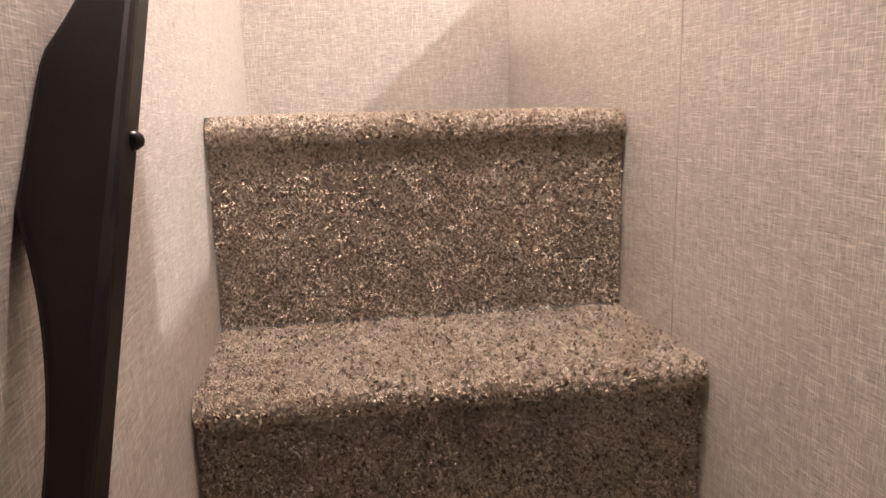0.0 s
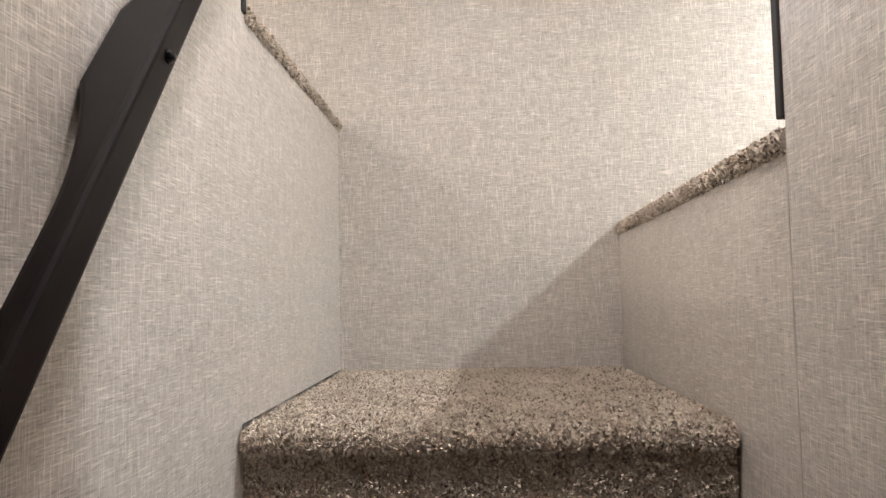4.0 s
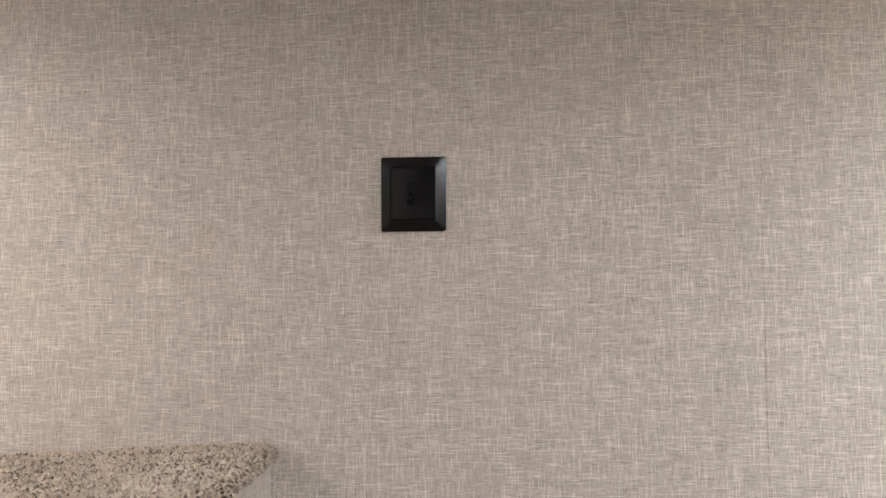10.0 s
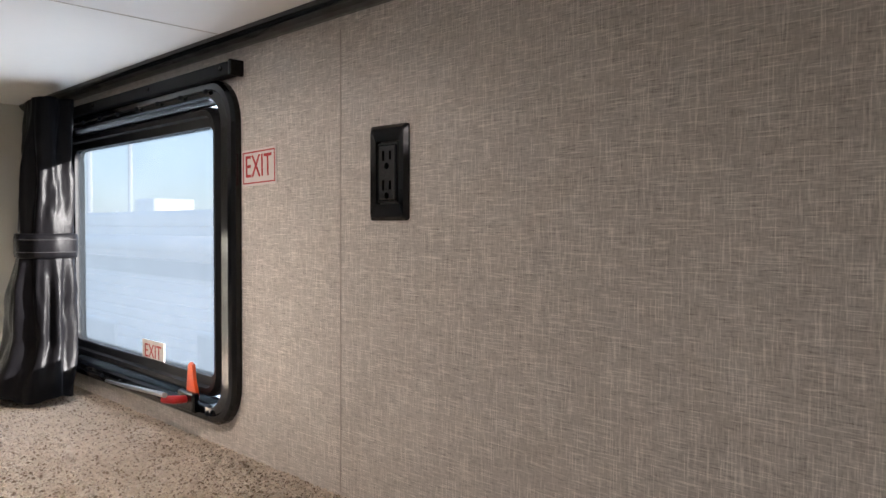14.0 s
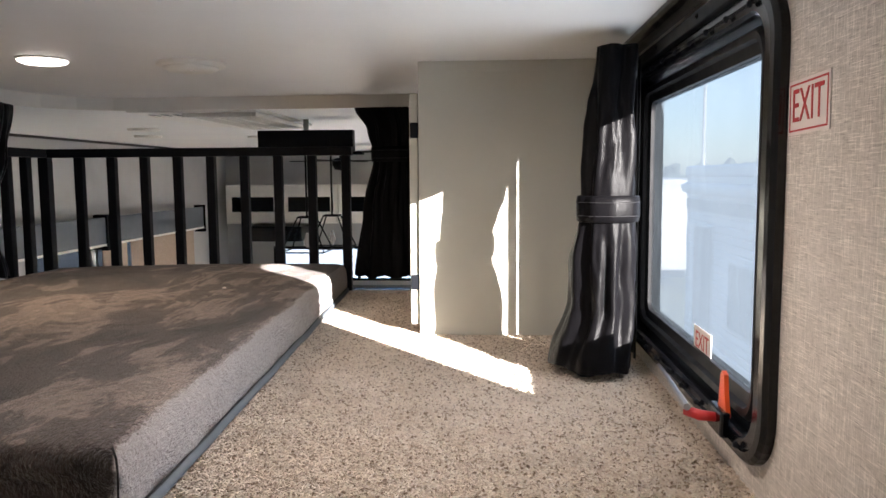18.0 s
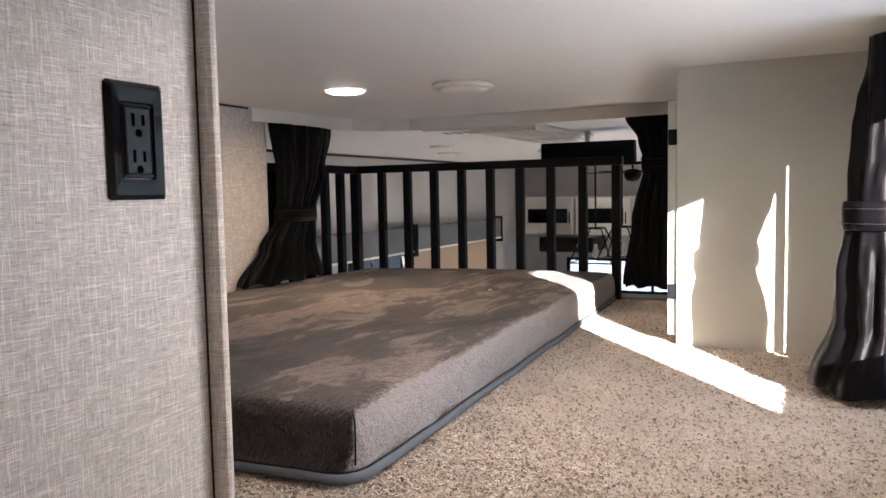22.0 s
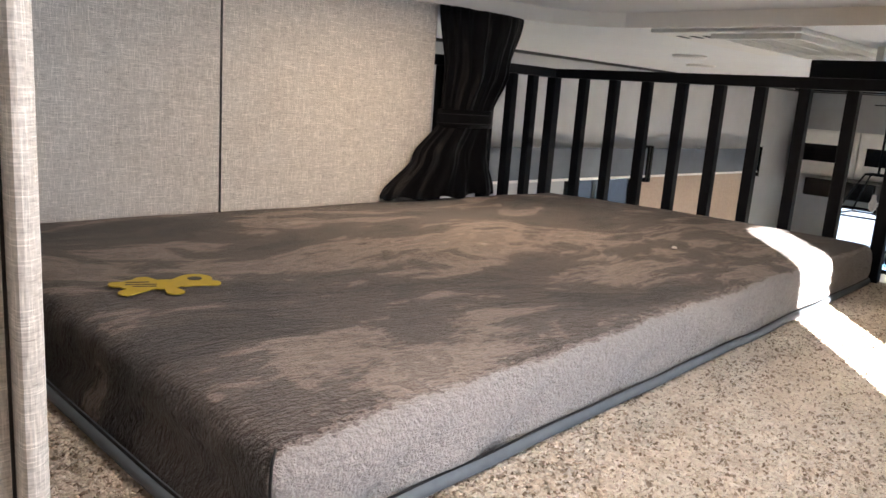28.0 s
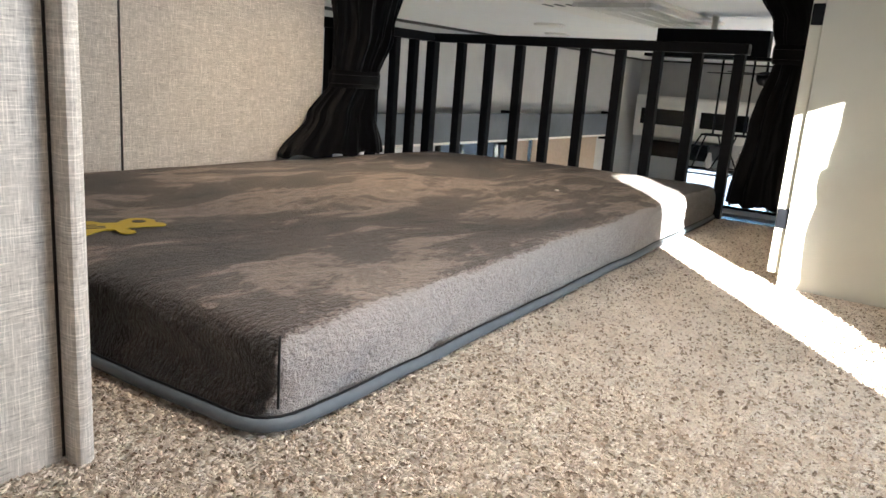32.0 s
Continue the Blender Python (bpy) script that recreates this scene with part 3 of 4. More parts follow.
def step(z, yf, yb, rise):
    """A carpeted step with a rounded nosing."""
    bm = bmesh.new()
    pts = [(yb, z - 0.006), (yf + NOSE, z - 0.006)]
    for k in range(1, 9):
        a = radians(90 + 180 * k / 8)
        pts.append((yf + NOSE + (NOSE - 0.006) * math.cos(a), z - NOSE + (NOSE - 0.006) * math.sin(a)))
    pts += [(yf + NOSE, z - 2 * NOSE), (yf + NOSE, z - rise), (yb, z - rise)]
    add_prism(bm, pts, lambda u, v, w: (0.002 + w, u, v), W - 0.004)
    ob = part("step", bm, CARPET_BASE, stairs)
    patches = [((0.004, yf + NOSE, z - 0.006), (W - 0.008, 0, 0), (0, yb - yf - NOSE, 0), (0, 0, 1))]
    r = NOSE - 0.006
    for k in range(10):
        a0, a1 = radians(90 + 18 * k), radians(90 + 18 * (k + 1))
        p0 = (0.004, yf + NOSE + r * math.cos(a0), z - NOSE + r * math.sin(a0))
        v = (0, r * (math.cos(a1) - math.cos(a0)), r * (math.sin(a1) - math.sin(a0)))
        am = (a0 + a1) / 2
        patches.append((p0, (W - 0.008, 0, 0), v, (0, math.cos(am), math.sin(am))))
    tuft_mesh("carpet_pile", patches, 0.0039, 0.0055, 0.0024, CARPET, ob)
    tuft_mesh("carpet_pile", [((0.004, yf + NOSE, z - rise), (W - 0.008, 0, 0), (0, 0, rise - 2 * NOSE), (0, -1, 0))], 0.0038, 0.0068, 0.0020, CARPET, ob)
    return ob


step(LAND, -0.720, -0.001, RISE)
step(LAND - RISE, -0.985, -0.702, RISE)
step(LAND - 2 * RISE, -1.250, -0.967, RISE)
step(LAND - 3 * RISE, -1.515, -1.232, RISE)

# ---- carpet of the loft and the side ledge ----


def carpet_edge(name, x, y0, y1, z, sign, label, drop=0.0):
    """A rolled carpet edge along y; sign 1: it faces +x."""
    bm = bmesh.new()
    r = 0.0115
    pts = [(-0.55, z - 0.034), (-0.05, z - 0.007), (-r, z - 0.006)]
    pts += [(-r + r * math.sin(radians(a)), z - 0.006 - r + r * math.cos(radians(a))) for a in range(15, 181, 15)]
    pts += [(-0.05, z - 0.006 - 2 * r), (-0.55, z - 0.036)]
    add_prism(bm, pts, lambda u, v, w: (x + sign * u, y0 + w, v), y1 - y0)
    ob = structure(name, bm, CARPET_BASE, label, "carpet")
    patches = [((x - sign * 0.05, y0, z - 0.007), (0, y1 - y0, 0), (sign * 0.042, 0, 0.001), (0, 0, 1)), ((x - sign * 0.55, y0, z - 0.034), (0, y1 - y0, 0), (sign * 0.5, 0, 0.027), (0, 0, 1))]
    for a in range(0, 180, 18):
        a0, a1 = radians(a), radians(a + 18)
        am = (a0 + a1) / 2
        p = (x + sign * (-r + r * math.sin(a0)), y0, z - 0.006 - r + r * math.cos(a0))
        v = (sign * r * (math.sin(a1) - math.sin(a0)), 0, r * (math.cos(a1) - math.cos(a0)))
        patches.append((p, (0, y1 - y0, 0), v, (sign * math.sin(am), 0, math.cos(am))))
    pile = tuft_mesh("carpet_pile", patches, 0.0036, 0.0052, 0.0018, CARPET, ob)
    for me in (ob.data, pile.data):
        for v in me.vertices:
            v.co.z -= drop * (y1 - v.co.y) / (y1 - y0) * max(0.0, 1.0 - max(0.0, abs(v.co.x - x) - 0.03) / 0.4)
    return ob


carpet_edge("carpet_edge", 0.004, -0.681, -0.002, LOFT + 0.025, 1, "rolled beige carpet edge of the loft above the stairs", 0.004)
carpet_edge("carpet_edge", W - 0.004, -0.872, -0.002, LEDGE + 0.022, -1, "rolled beige carpet edge of the side ledge", -0.011)
loft_carpet = structure("carpet_loft", boxes([(-2.62, -0.05, -0.844, -0.001, LOFT - 0.012, LOFT - 0.006), (-2.62, -0.302, -1.871, -0.844, LOFT - 0.012, LOFT - 0.006)]),
                        CARPET_BASE, "beige frieze carpet with brown flecks on the loft floor", "carpet")
Zc = LOFT - 0.006
tuft_mesh("carpet_pile", [
    ((-2.60, -0.844, Zc), (2.555, 0, 0), (0, 0.842, 0), (0, 0, 1)),
    ((-0.80, -1.45, Zc), (0.49, 0, 0), (0, 0.606, 0), (0, 0, 1)),
    ((-0.06, -0.68, Zc), (0.045, 0, 0), (0, 0.676, 0), (0, 0, 1))], 0.0036, 0.0036, 0.0027, CARPET, loft_carpet)
ledge_carpet = structure("carpet_ledge", box(W + 0.20, 2.40, -0.870, -0.001, LEDGE - 0.012, LEDGE - 0.006), CARPET_BASE, "beige frieze carpet on the side ledge", "carpet")
tuft_mesh("carpet_pile", [((W + 0.20, -0.85, LEDGE - 0.006), (0.4, 0, 0), (0, 0.848, 0), (0, 0, 1))], 0.0040, 0.0065, 0.0020, CARPET, ledge_carpet)

# ---- handrail on the left stair wall ----
rail = thing("handrail", 0.0, -1.1, 1.4, "dark brown wooden handrail with scalloped grips screwed to the stair wall", "handrail")
RAIL0, RAIL1 = Vector((-1.668, 0.774)), Vector((-0.728, 1.956))
MOUNTS = [0.075, 0.535, 0.995, 1.455]
OUT = 0.051
RU = (RAIL1 - RAIL0).normalized()
RN = Vector((RU.y, -RU.x))
RLEN = (RAIL1 - RAIL0).length


def rail_outline():
    """Wall-side depth along the rail: it touches the wall at the mounts and is cut away between."""
    outer, inner = OUT, []
    flat, dip = 0.052, 0.029
    n = 120
    for i in range(n + 1):
        s = RLEN * i / n
        d = min(abs(s - m) for m in MOUNTS) - flat
        k = min(max(d / 0.15, 0), 1)
        inner.append((s, 0.001 + dip * (1 - (1 - k) ** 2)))
    pts = list(inner)
    for k in range(0, 7):
        a = radians(90 * k / 6)
        pts.append((RLEN - 0.035 + 0.035 * math.cos(radians(0)) * math.cos(a) if k else RLEN, outer - 0.035 + 0.035 * math.sin(a)))
    pts.append((0.0, outer))
    return pts


bm = bmesh.new()
T = 0.033


def rail_at(u, v, w):
    p = RAIL0 + RU * u + RN * (w - T / 2)
    return Vector((v, p.x, p.y)) - Vector((0.0, -1.1, 1.4))


add_prism(bm, rail_outline(), rail_at, T)
sharp = [e for e in bm.edges if len(e.link_faces) == 2 and e.calc_face_angle(0) > 0.9]
bmesh.ops.bevel(bm, geom=sharp, offset=0.006, segments=3, affect="EDGES", profile=0.5)
part("rail", bm, BROWN, rail)
for m in MOUNTS:
    c = RAIL0 + RU * m
    part("screw_cap", lathe([(0.0, 0.007), (0.003, 0.0062), (0.0055, 0.003), (0.006, 0.0), (0.006, -0.004)], (OUT, c.x + 1.1, c.y - 1.4), 14, "x"), BLACK, rail, "black domed screw cap", True)

# ---- plates and sockets on the walls ----
blank = thing("cable_plate", 0.186, 0.0, 2.0725, "square black cable socket plate on the linen wall", "wall plate")
bm = bmesh.new()
bw, bh = 0.0845, 0.097
rows = [(bw, bh, 0.0), (bw, bh, -0.004), (bw - 0.028, bh - 0.03, -0.014), (bw - 0.029, bh - 0.031, -0.0125)]
rings = [[bm.verts.new((sx * w / 2, d, sz * h / 2)) for sx, sz in ((-1, -1), (1, -1), (1, 1), (-1, 1))] for w, h, d in rows]
for r0, r1 in zip(rings, rings[1:]):
    for k in range(4):
        bm.faces.new((r0[k], r0[(k + 1) % 4], r1[(k + 1) % 4], r1[k]))
bm.faces.new(rings[-1])
bmesh.ops.recalc_face_normals(bm, faces=bm.faces[:])
bmesh.ops.bevel(bm, geom=bm.edges[:], offset=0.0012, segments=2, affect="EDGES")
part("plate", bm, BLACK, blank)
part("toggle", box(-0.008, 0.004, -0.0150, -0.0122, -0.016, 0.016, 0.001), MATT_BLACK, blank)
part("jack", lathe([(0.0055, 0), (0.0055, -0.006), (0.003, -0.006), (0.003, 0)], (-0.002, -0.0148, -0.002), 12, "y"), BLACK, blank)


def socket(x, y, z, rz):
    ob = thing("power_socket", x, y, z, "glossy black double power socket on the linen wall", "power socket", "power sockets", rz=rz)
    w, h = 0.074, 0.123
    bm = bmesh.new()
    add_frame(bm, [(w, h, 0.004, 0.0), (w, h, 0.004, -0.002), (w - 0.010, h - 0.010, 0.004, -0.0065), (w - 0.030, h - 0.042, 0.003, -0.0055), (w - 0.032, h - 0.044, 0.003, 0.0)], lambda u, v, d: (u, d, v), 3)
    part("cover_plate", bm, GLOSS_BLACK, ob)
    part("socket_body", box(-0.0205, 0.0205, -0.0050, 0.0, -0.039, 0.039, 0.002), GLOSS_BLACK, ob)
    part("socket_face", box(-0.0175, 0.0175, -0.0062, -0.004, -0.0355, 0.0355, 0.0025), SOCKET_FACE, ob)
    for s in (-1, 1):
        for u, hh in ((-0.0065, 0.0065), (0.0065, 0.0055)):
            part("slot", box(u - 0.0019, u + 0.0019, -0.0065, -0.0060, s * 0.019 + 0.003 - hh, s * 0.019 + 0.003 + hh), HOLE, ob)
        part("earth_hole", lathe([(0.0042, 0), (0.0042, -0.0005)], (0, -0.0060, s * 0.019 - 0.0105), 12, "y"), HOLE, ob)
    return ob


socket(-0.5015, 0.0, 2.1725, 0)
socket(-0.539, -0.846, 2.175, 180)


def text_bm(word, size, depth):
    cu = bpy.data.curves.new("letters", "FONT")
    cu.body, cu.size, cu.extrude, cu.align_x, cu.align_y = word, size, depth, "CENTER", "CENTER"
    ob = bpy.data.objects.new("letters", cu)
    scene.collection.objects.link(ob)
    me = ob.evaluated_get(bpy.context.evaluated_depsgraph_get()).to_mesh()
    bm = bmesh.new()
    bm.from_mesh(me)
    bpy.data.objects.remove(ob)
    bpy.data.curves.remove(cu)
    return bm


def exit_sign(x, y, z, w, h, parent=None, tilt=0.0):
    ob = thing("exit_sticker", x, y, z, "small white sticker with EXIT in red letters beside the window", "sign")
    ob.matrix_basis = pose(x, y, z, 0, tilt, 0)
    part("sticker", box(-w / 2, w / 2, -0.0008, 0.0, -h / 2, h / 2), PAPER, ob)
    bm = text_bm("EXIT", h * 0.78, 0.0003)
    lo = min(v.co.x for v in bm.verts)
    hi = max(v.co.x for v in bm.verts)
    for v in bm.verts:
        v.co = Vector(((v.co.x - (lo + hi) / 2) / (hi - lo) * w * 0.74, -0.0012 - v.co.z, v.co.y * 1.12))
    part("letters", bm, RED_INK, ob)
    bm = bmesh.new()
    a, b, c, d = w * 0.46, w * 0.44, h * 0.44, h * 0.405
    for r in ((-a, a, c, d), (-a, a, -d, -c), (-a, -b, -d, d), (b, a, -d, d)):
        add_box(bm, min(r[0], r[1]), max(r[0], r[1]), -0.0013, -0.0009, min(r[2], r[3]), max(r[2], r[3]))
    part("border", bm, RED_INK, ob)
    return ob


exit_sign(-0.8135, -0.0005, 2.197, 0.101, 0.058, tilt=-1.5)

# ---- window ----
win = thing("window_1", WIN_X, 0.0, WIN_Z, "black-framed emergency window with rounded corners", "window", kind="structure")
bm = bmesh.new()
ww, wh = 0.902, 0.584
add_frame(bm, [(ww, wh, 0.075, 0.0), (ww, wh, 0.075, -0.010), (ww - 0.010, wh - 0.010, 0.070, -0.016), (ww - 0.030, wh - 0.030, 0.062, -0.017), (ww - 0.036, wh - 0.036, 0.06, -0.013), (ww - 0.090, wh - 0.050, 0.052, -0.012), (ww - 0.102, wh - 0.056, 0.05, -0.006), (ww - 0.110, wh - 0.060, 0.048, 0.020), (ww - 0.160, wh - 0.064, 0.045, 0.023), (ww - 0.162, wh - 0.066, 0.045, 0.05), (ww, wh, 0.075, 0.05)], lambda u, v, d: (u, d + 0.0 if d < 0.04 else 0.052, v), 8)
part("window_frame", bm, BLACK, win)
bm = bmesh.new()
sw, sh = ww - 0.170, wh - 0.072
add_frame(bm, [(sw, sh, 0.045, 0.010), (sw - 0.012, sh - 0.012, 0.04, 0.002), (sw - 0.030, sh - 0.030, 0.035, 0.004), (sw - 0.036, sh - 0.036, 0.03, 0.012), (sw - 0.064, sh - 0.066, 0.022, 0.016), (sw - 0.066, sh - 0.068, 0.022, 0.036), (sw, sh, 0.045, 0.036)], lambda u, v, d: (u, d, v), 8)
part("sash", bm, GASKET, win)
pane = part("pane", box(-sw / 2 + 0.02, sw / 2 - 0.02, 0.022, 0.026, -sh / 2 + 0.02, sh / 2 - 0.02), GLASS, win)
pane.visible_shadow = False
for k in range(9):
    for s in (-1, 1):
        part("screw", lathe([(0.0, -0.0215), (0.003, -0.021), (0.005, -0.018), (0.005, -0.016)], (-ww / 2 + 0.085 + k * (ww - 0.17) / 8, 0, s * (wh / 2 - 0.018)), 10, "y"), MATT_BLACK, win)
lv = part("latch_lever", tube([(-0.075, -0.016, -0.283), (0.05, -0.030, -0.272), (0.18, -0.047, -0.258), (0.300, -0.062, -0.246)], [0.003, 0.004, 0.0045, 0.005], 8), ALUMINIUM, win, "grey metal latch lever")
part("latch_grip", tube([(0.285, -0.060, -0.256), (0.300, -0.045, -0.257), (0.308, -0.018, -0.258)], [0.0065, 0.0075, 0.006], 10), RED, win, "red plastic latch grip", True)
part("latch_base", box(0.270, 0.330, -0.026, -0.012, -0.280, -0.245, 0.004), BLACK, win)
bm = bmesh.new()
add_prism(bm, [(0.290, -0.252), (0.328, -0.252), (0.318, -0.222), (0.313, -0.198), (0.304, -0.194), (0.298, -0.200), (0.294, -0.224)], lambda u, v, w: (u, -0.012 - w, v), 0.006)
part("pull_tab", bm, ORANGE, win, "orange pull tab")
notice = part("sticker", box(0.022, 0.122, 0.0206, 0.0214, -0.232, -0.186), PAPER, win, "white exit notice on the pane")
bm = text_bm("EXIT", 0.036, 0.0002)
lo, hi = min(v.co.x for v in bm.verts), max(v.co.x for v in bm.verts)
for v in bm.verts:
    v.co = Vector((0.072 + (v.co.x - (lo + hi) / 2) / (hi - lo) * 0.074, 0.0202 - v.co.z, -0.209 + v.co.y * 1.1))
part("letters", bm, RED_INK, notice)

track = thing("curtain_track", -1.28, -0.012, 2.3585, "flat black curtain track above the window", "curtain track")
part("track", box(-0.50, 0.415, -0.012, 0.010, -0.012, 0.010, 0.002), MATT_BLACK, track)
part("end_cap", box(0.415, 0.422, -0.014, 0.012, -0.014, 0.012, 0.002), BLACK, track)
for k in range(4):
    part("screw", lathe([(0.0, -0.004), (0.004, -0.002), (0.004, 0.0)], (0.39 - 0.27 * k, -0.012, 0.0), 8, "y"), BLACK, track)


def curtain(name, x, y, sections, folds, label, tie=None, depth=0.010, seed=0.0):
    """A gathered curtain; sections rows of (z, dx, dy, rx, ry) from the top down; a tie band at a height."""
    ob = thing(name, x, y, 0.0, label, "curtain", "black curtains")
    zs = [s[0] for s in sections]

    def at(z):
        z = min(max(z, zs[-1]), zs[0])
        for a, b in zip(sections, sections[1:]):
            if a[0] >= z >= b[0]:
                k = (a[0] - z) / (a[0] - b[0])
                k = k * k * (3 - 2 * k)
                return [p + k * (q - p) for p, q in zip(a, b)]
        return sections[-1]

    def ring(z, ang, grow=0.0):
        _, dx, dy, rx, ry = at(z)
        f = 2.1 * noise.noise(Vector((0.45 * folds * math.cos(ang), 0.45 * folds * math.sin(ang), 3.0 * z + seed))) + 0.25 * math.sin(folds * ang + seed + 3.0 * math.sin(3.2 * z + 2 * ang)) + 0.5 * noise.noise(Vector((math.cos(ang) * folds, math.sin(ang) * folds, 9 * z + seed)))
        f += 0.22 * noise.noise(Vector((math.cos(ang) * folds * 2.3 + 14 * z, math.sin(ang) * folds * 2.3, 24 * z + seed)))
        free = min(1.0, abs(z - tie) / 0.12 + 0.2) if tie else 1.0
        d = depth * f * free + grow
        return Vector((dx + (rx + d) * math.cos(ang), dy + (ry + d) * math.sin(ang), z))

    bm = bmesh.new()
    nz, na = 90, folds * 22
    grid = []
    for j in range(nz + 1):
        z = zs[0] + (zs[-1] - zs[0]) * j / nz
        row = []
        for i in range(na):
            a = math.tau * i / na
            p = ring(z, a)
            if j == nz:
                p.z += 0.006 * math.sin(folds * a + seed)
            row.append(bm.verts.new(p))
        grid.append(row)
    for r0, r1 in zip(grid, grid[1:]):
        for i in range(na):
            bm.faces.new((r0[i], r0[(i + 1) % na], r1[(i + 1) % na], r1[i]))
    bm.faces.new(grid[0])
    bmesh.ops.recalc_face_normals(bm, faces=bm.faces[:])
    part("cloth", bm, CURTAIN, ob, "", True)
    if tie:
        bm = bmesh.new()
        rings = []
        for dz, g in ((-0.026, 0.004), (-0.024, 0.0075), (-0.012, 0.009), (0.012, 0.009), (0.024, 0.0075), (0.026, 0.004)):
            rings.append([bm.verts.new(ring(tie, math.tau * i / 48, g) + Vector((0, 0, dz))) for i in range(48)])
        for r0, r1 in zip(rings, rings[1:]):
            for i in range(48):
                bm.faces.new((r0[i], r0[(i + 1) % 48], r1[(i + 1) % 48], r1[i]))
        bmesh.ops.recalc_face_normals(bm, faces=bm.faces[:])
        band = part("tie_band", bm, CURTAIN, ob, "black stitched tie band", True)
        for dz in (-0.013, 0.013):
            part("stitching", tube([ring(tie, math.tau * i / 96, 0.0093 - 0.0009 * (i % 2)) + Vector((0, 0, dz)) for i in range(96)], 0.0007, 4, True), STITCH, band, "pale grey stitching")
    return ob


wc = curtain("window_curtain", -1.497, -0.098, [(2.372, -0.028, 0.02, 0.066, 0.045), (2.24, -0.020, 0.01, 0.062, 0.047), (2.06, 0.002, 0.0, 0.050, 0.052), (1.87, -0.016, -0.005, 0.078, 0.055), (1.742, -0.014, -0.025, 0.094, 0.075)],
        4, "black satin curtain gathered by a tie band beside the window", 2.06, 0.013, 0.4)
# unseen panels behind the curtain, added to shape the sun patches on the cabinet
cloth("sun_block_panel", lambda a, b: (-0.0455 - 0.0285 * a, 0.068 + 0.002 * math.sin(9 * a), 1.745 + 0.61 * b), 6, 20, CURTAIN, wc)
cloth("sun_block_panel", lambda a, b: (-0.0788 - 0.215 * a + (0.008 * (0.14 - b) / 0.14 if b < 0.14 and a < 0.1 else 0), 0.068 + 0.008 * math.sin(16 * a), 1.745 + 0.61 * b), 24, 20, CURTAIN, wc)
curtain("loft_curtain", -2.09, -1.835, [(2.358, -0.05, 0.0, 0.165, 0.02), (2.20, -0.04, 0.0, 0.135, 0.022), (2.05, 0.0, 0.0, 0.105, 0.022), (1.94, 0.05, 0.0, 0.15, 0.03), (1.826, 0.085, 0.0, 0.225, 0.045)],
        9, "black curtain tied back and spreading onto the mattress", 2.05, 0.008, 1.4)
curtain("loft_curtain", -2.53, -0.70, [(2.356, 0.0, 0.020, 0.02, 0.102), (2.28, 0.0, 0.040, 0.022, 0.080), (2.20, 0.0, 0.045, 0.025, 0.066), (2.0, 0.0, 0.030, 0.03, 0.090), (1.785, 0.0, 0.022, 0.03, 0.108)],
        8, "black curtain tied back beside the loft railing", 2.20, 0.007, 2.4)

# ---- white cabinet ----
cab = thing("loft_cabinet", -1.862, -0.506, LOFT, "cream-painted tall cabinet standing on the loft carpet", "cabinet")
part("body", box(-0.68, 0.0, 0.0, 0.504, -0.004, CEIL - LOFT - 0.0005, 0.0015), CABINET, cab)
part("top_rail", box(0.0, 0.0018, 0.002, 0.504, CEIL - LOFT - 0.026, CEIL - LOFT - 0.0005), CABINET, cab)
door = part("door", box(-0.62, -0.012, -0.024, -0.002, 0.02, CEIL - LOFT - 0.075, 0.003), CABINET, cab, "cream cabinet door with black hinges")
for hz in (0.11, 0.49):
    part("hinge", box(-0.014, -0.006, -0.022, -0.0, hz, hz + 0.038, 0.002), MATT_BLACK, door, "black hinge")

# ---- railing ----
railing = thing("loft_railing", -2.59, -1.35, LOFT, "black railing with square balusters along the open edge of the loft", "railing")


def rl(x0, x1, y0, y1, z0, z1, bev=0.003):
    return box(x0 + 2.59, x1 + 2.59, y0 + 1.35, y1 + 1.35, z0 - LOFT, z1 - LOFT, bev)


part("top_rail", rl(-2.610, -2.570, -1.930, -0.805, 2.199, 2.229), MATT_BLACK, railing)
part("top_rail", rl(-2.571, -1.985, -1.930, -1.890, 2.199, 2.229), MATT_BLACK, railing)
for k in range(9):
    yy = -0.828 - 0.1195 * k
    part("baluster", rl(-2.604, -2.576, yy - 0.015, yy + 0.015, LOFT - 0.01, 2.200), MATT_BLACK, railing)
part("corner_post", rl(-2.608, -2.572, -1.928, -1.892, LOFT - 0.01, 2.200), MATT_BLACK, railing)
for k in range(5):
    xx = -2.475 + 0.105 * k
    part("baluster", rl(xx - 0.015, xx + 0.015, -1.924, -1.896, LOFT - 0.01, 2.200), MATT_BLACK, railing)

# ---- mattress ----
mat = thing("mattress", -1.65, -1.30, LOFT, "thin mattress in a brushed grey-brown plush cover with grey piping", "mattress")


def mattress_outline(corners, r):
    """Plan outline of the mattress through its four corners, rounded by r."""
    pts = []
    for i, c in enumerate(corners):
        a, b = Vector(corners[i - 1]), Vector(corners[(i + 1) % 4])
        c = Vector(c)
        d0, d1 = (a - c).normalized(), (b - c).normalized()
        for k in range(7):
            t = k / 6
            pts.append((1 - t) ** 2 * (c + d0 * r) + 2 * t * (1 - t) * c + t * t * (c + d1 * r))
        length = (b - c).length
        n = (146, 86, 150, 92)[i]
        for k in range(1, n):
            pts.append(c + d1 * (r + (length - 2 * r) * k / n))
    return pts


outline = mattress_outline([(-0.789, -0.746), (-2.560, -0.826), (-2.560, -1.862), (-0.757, -1.862)], 0.013)
foot = mattress_outline([(-0.772, -0.742), (-2.560, -0.826), (-2.560, -1.862), (-0.735, -1.862)], 0.055)
MTOP = 0.100


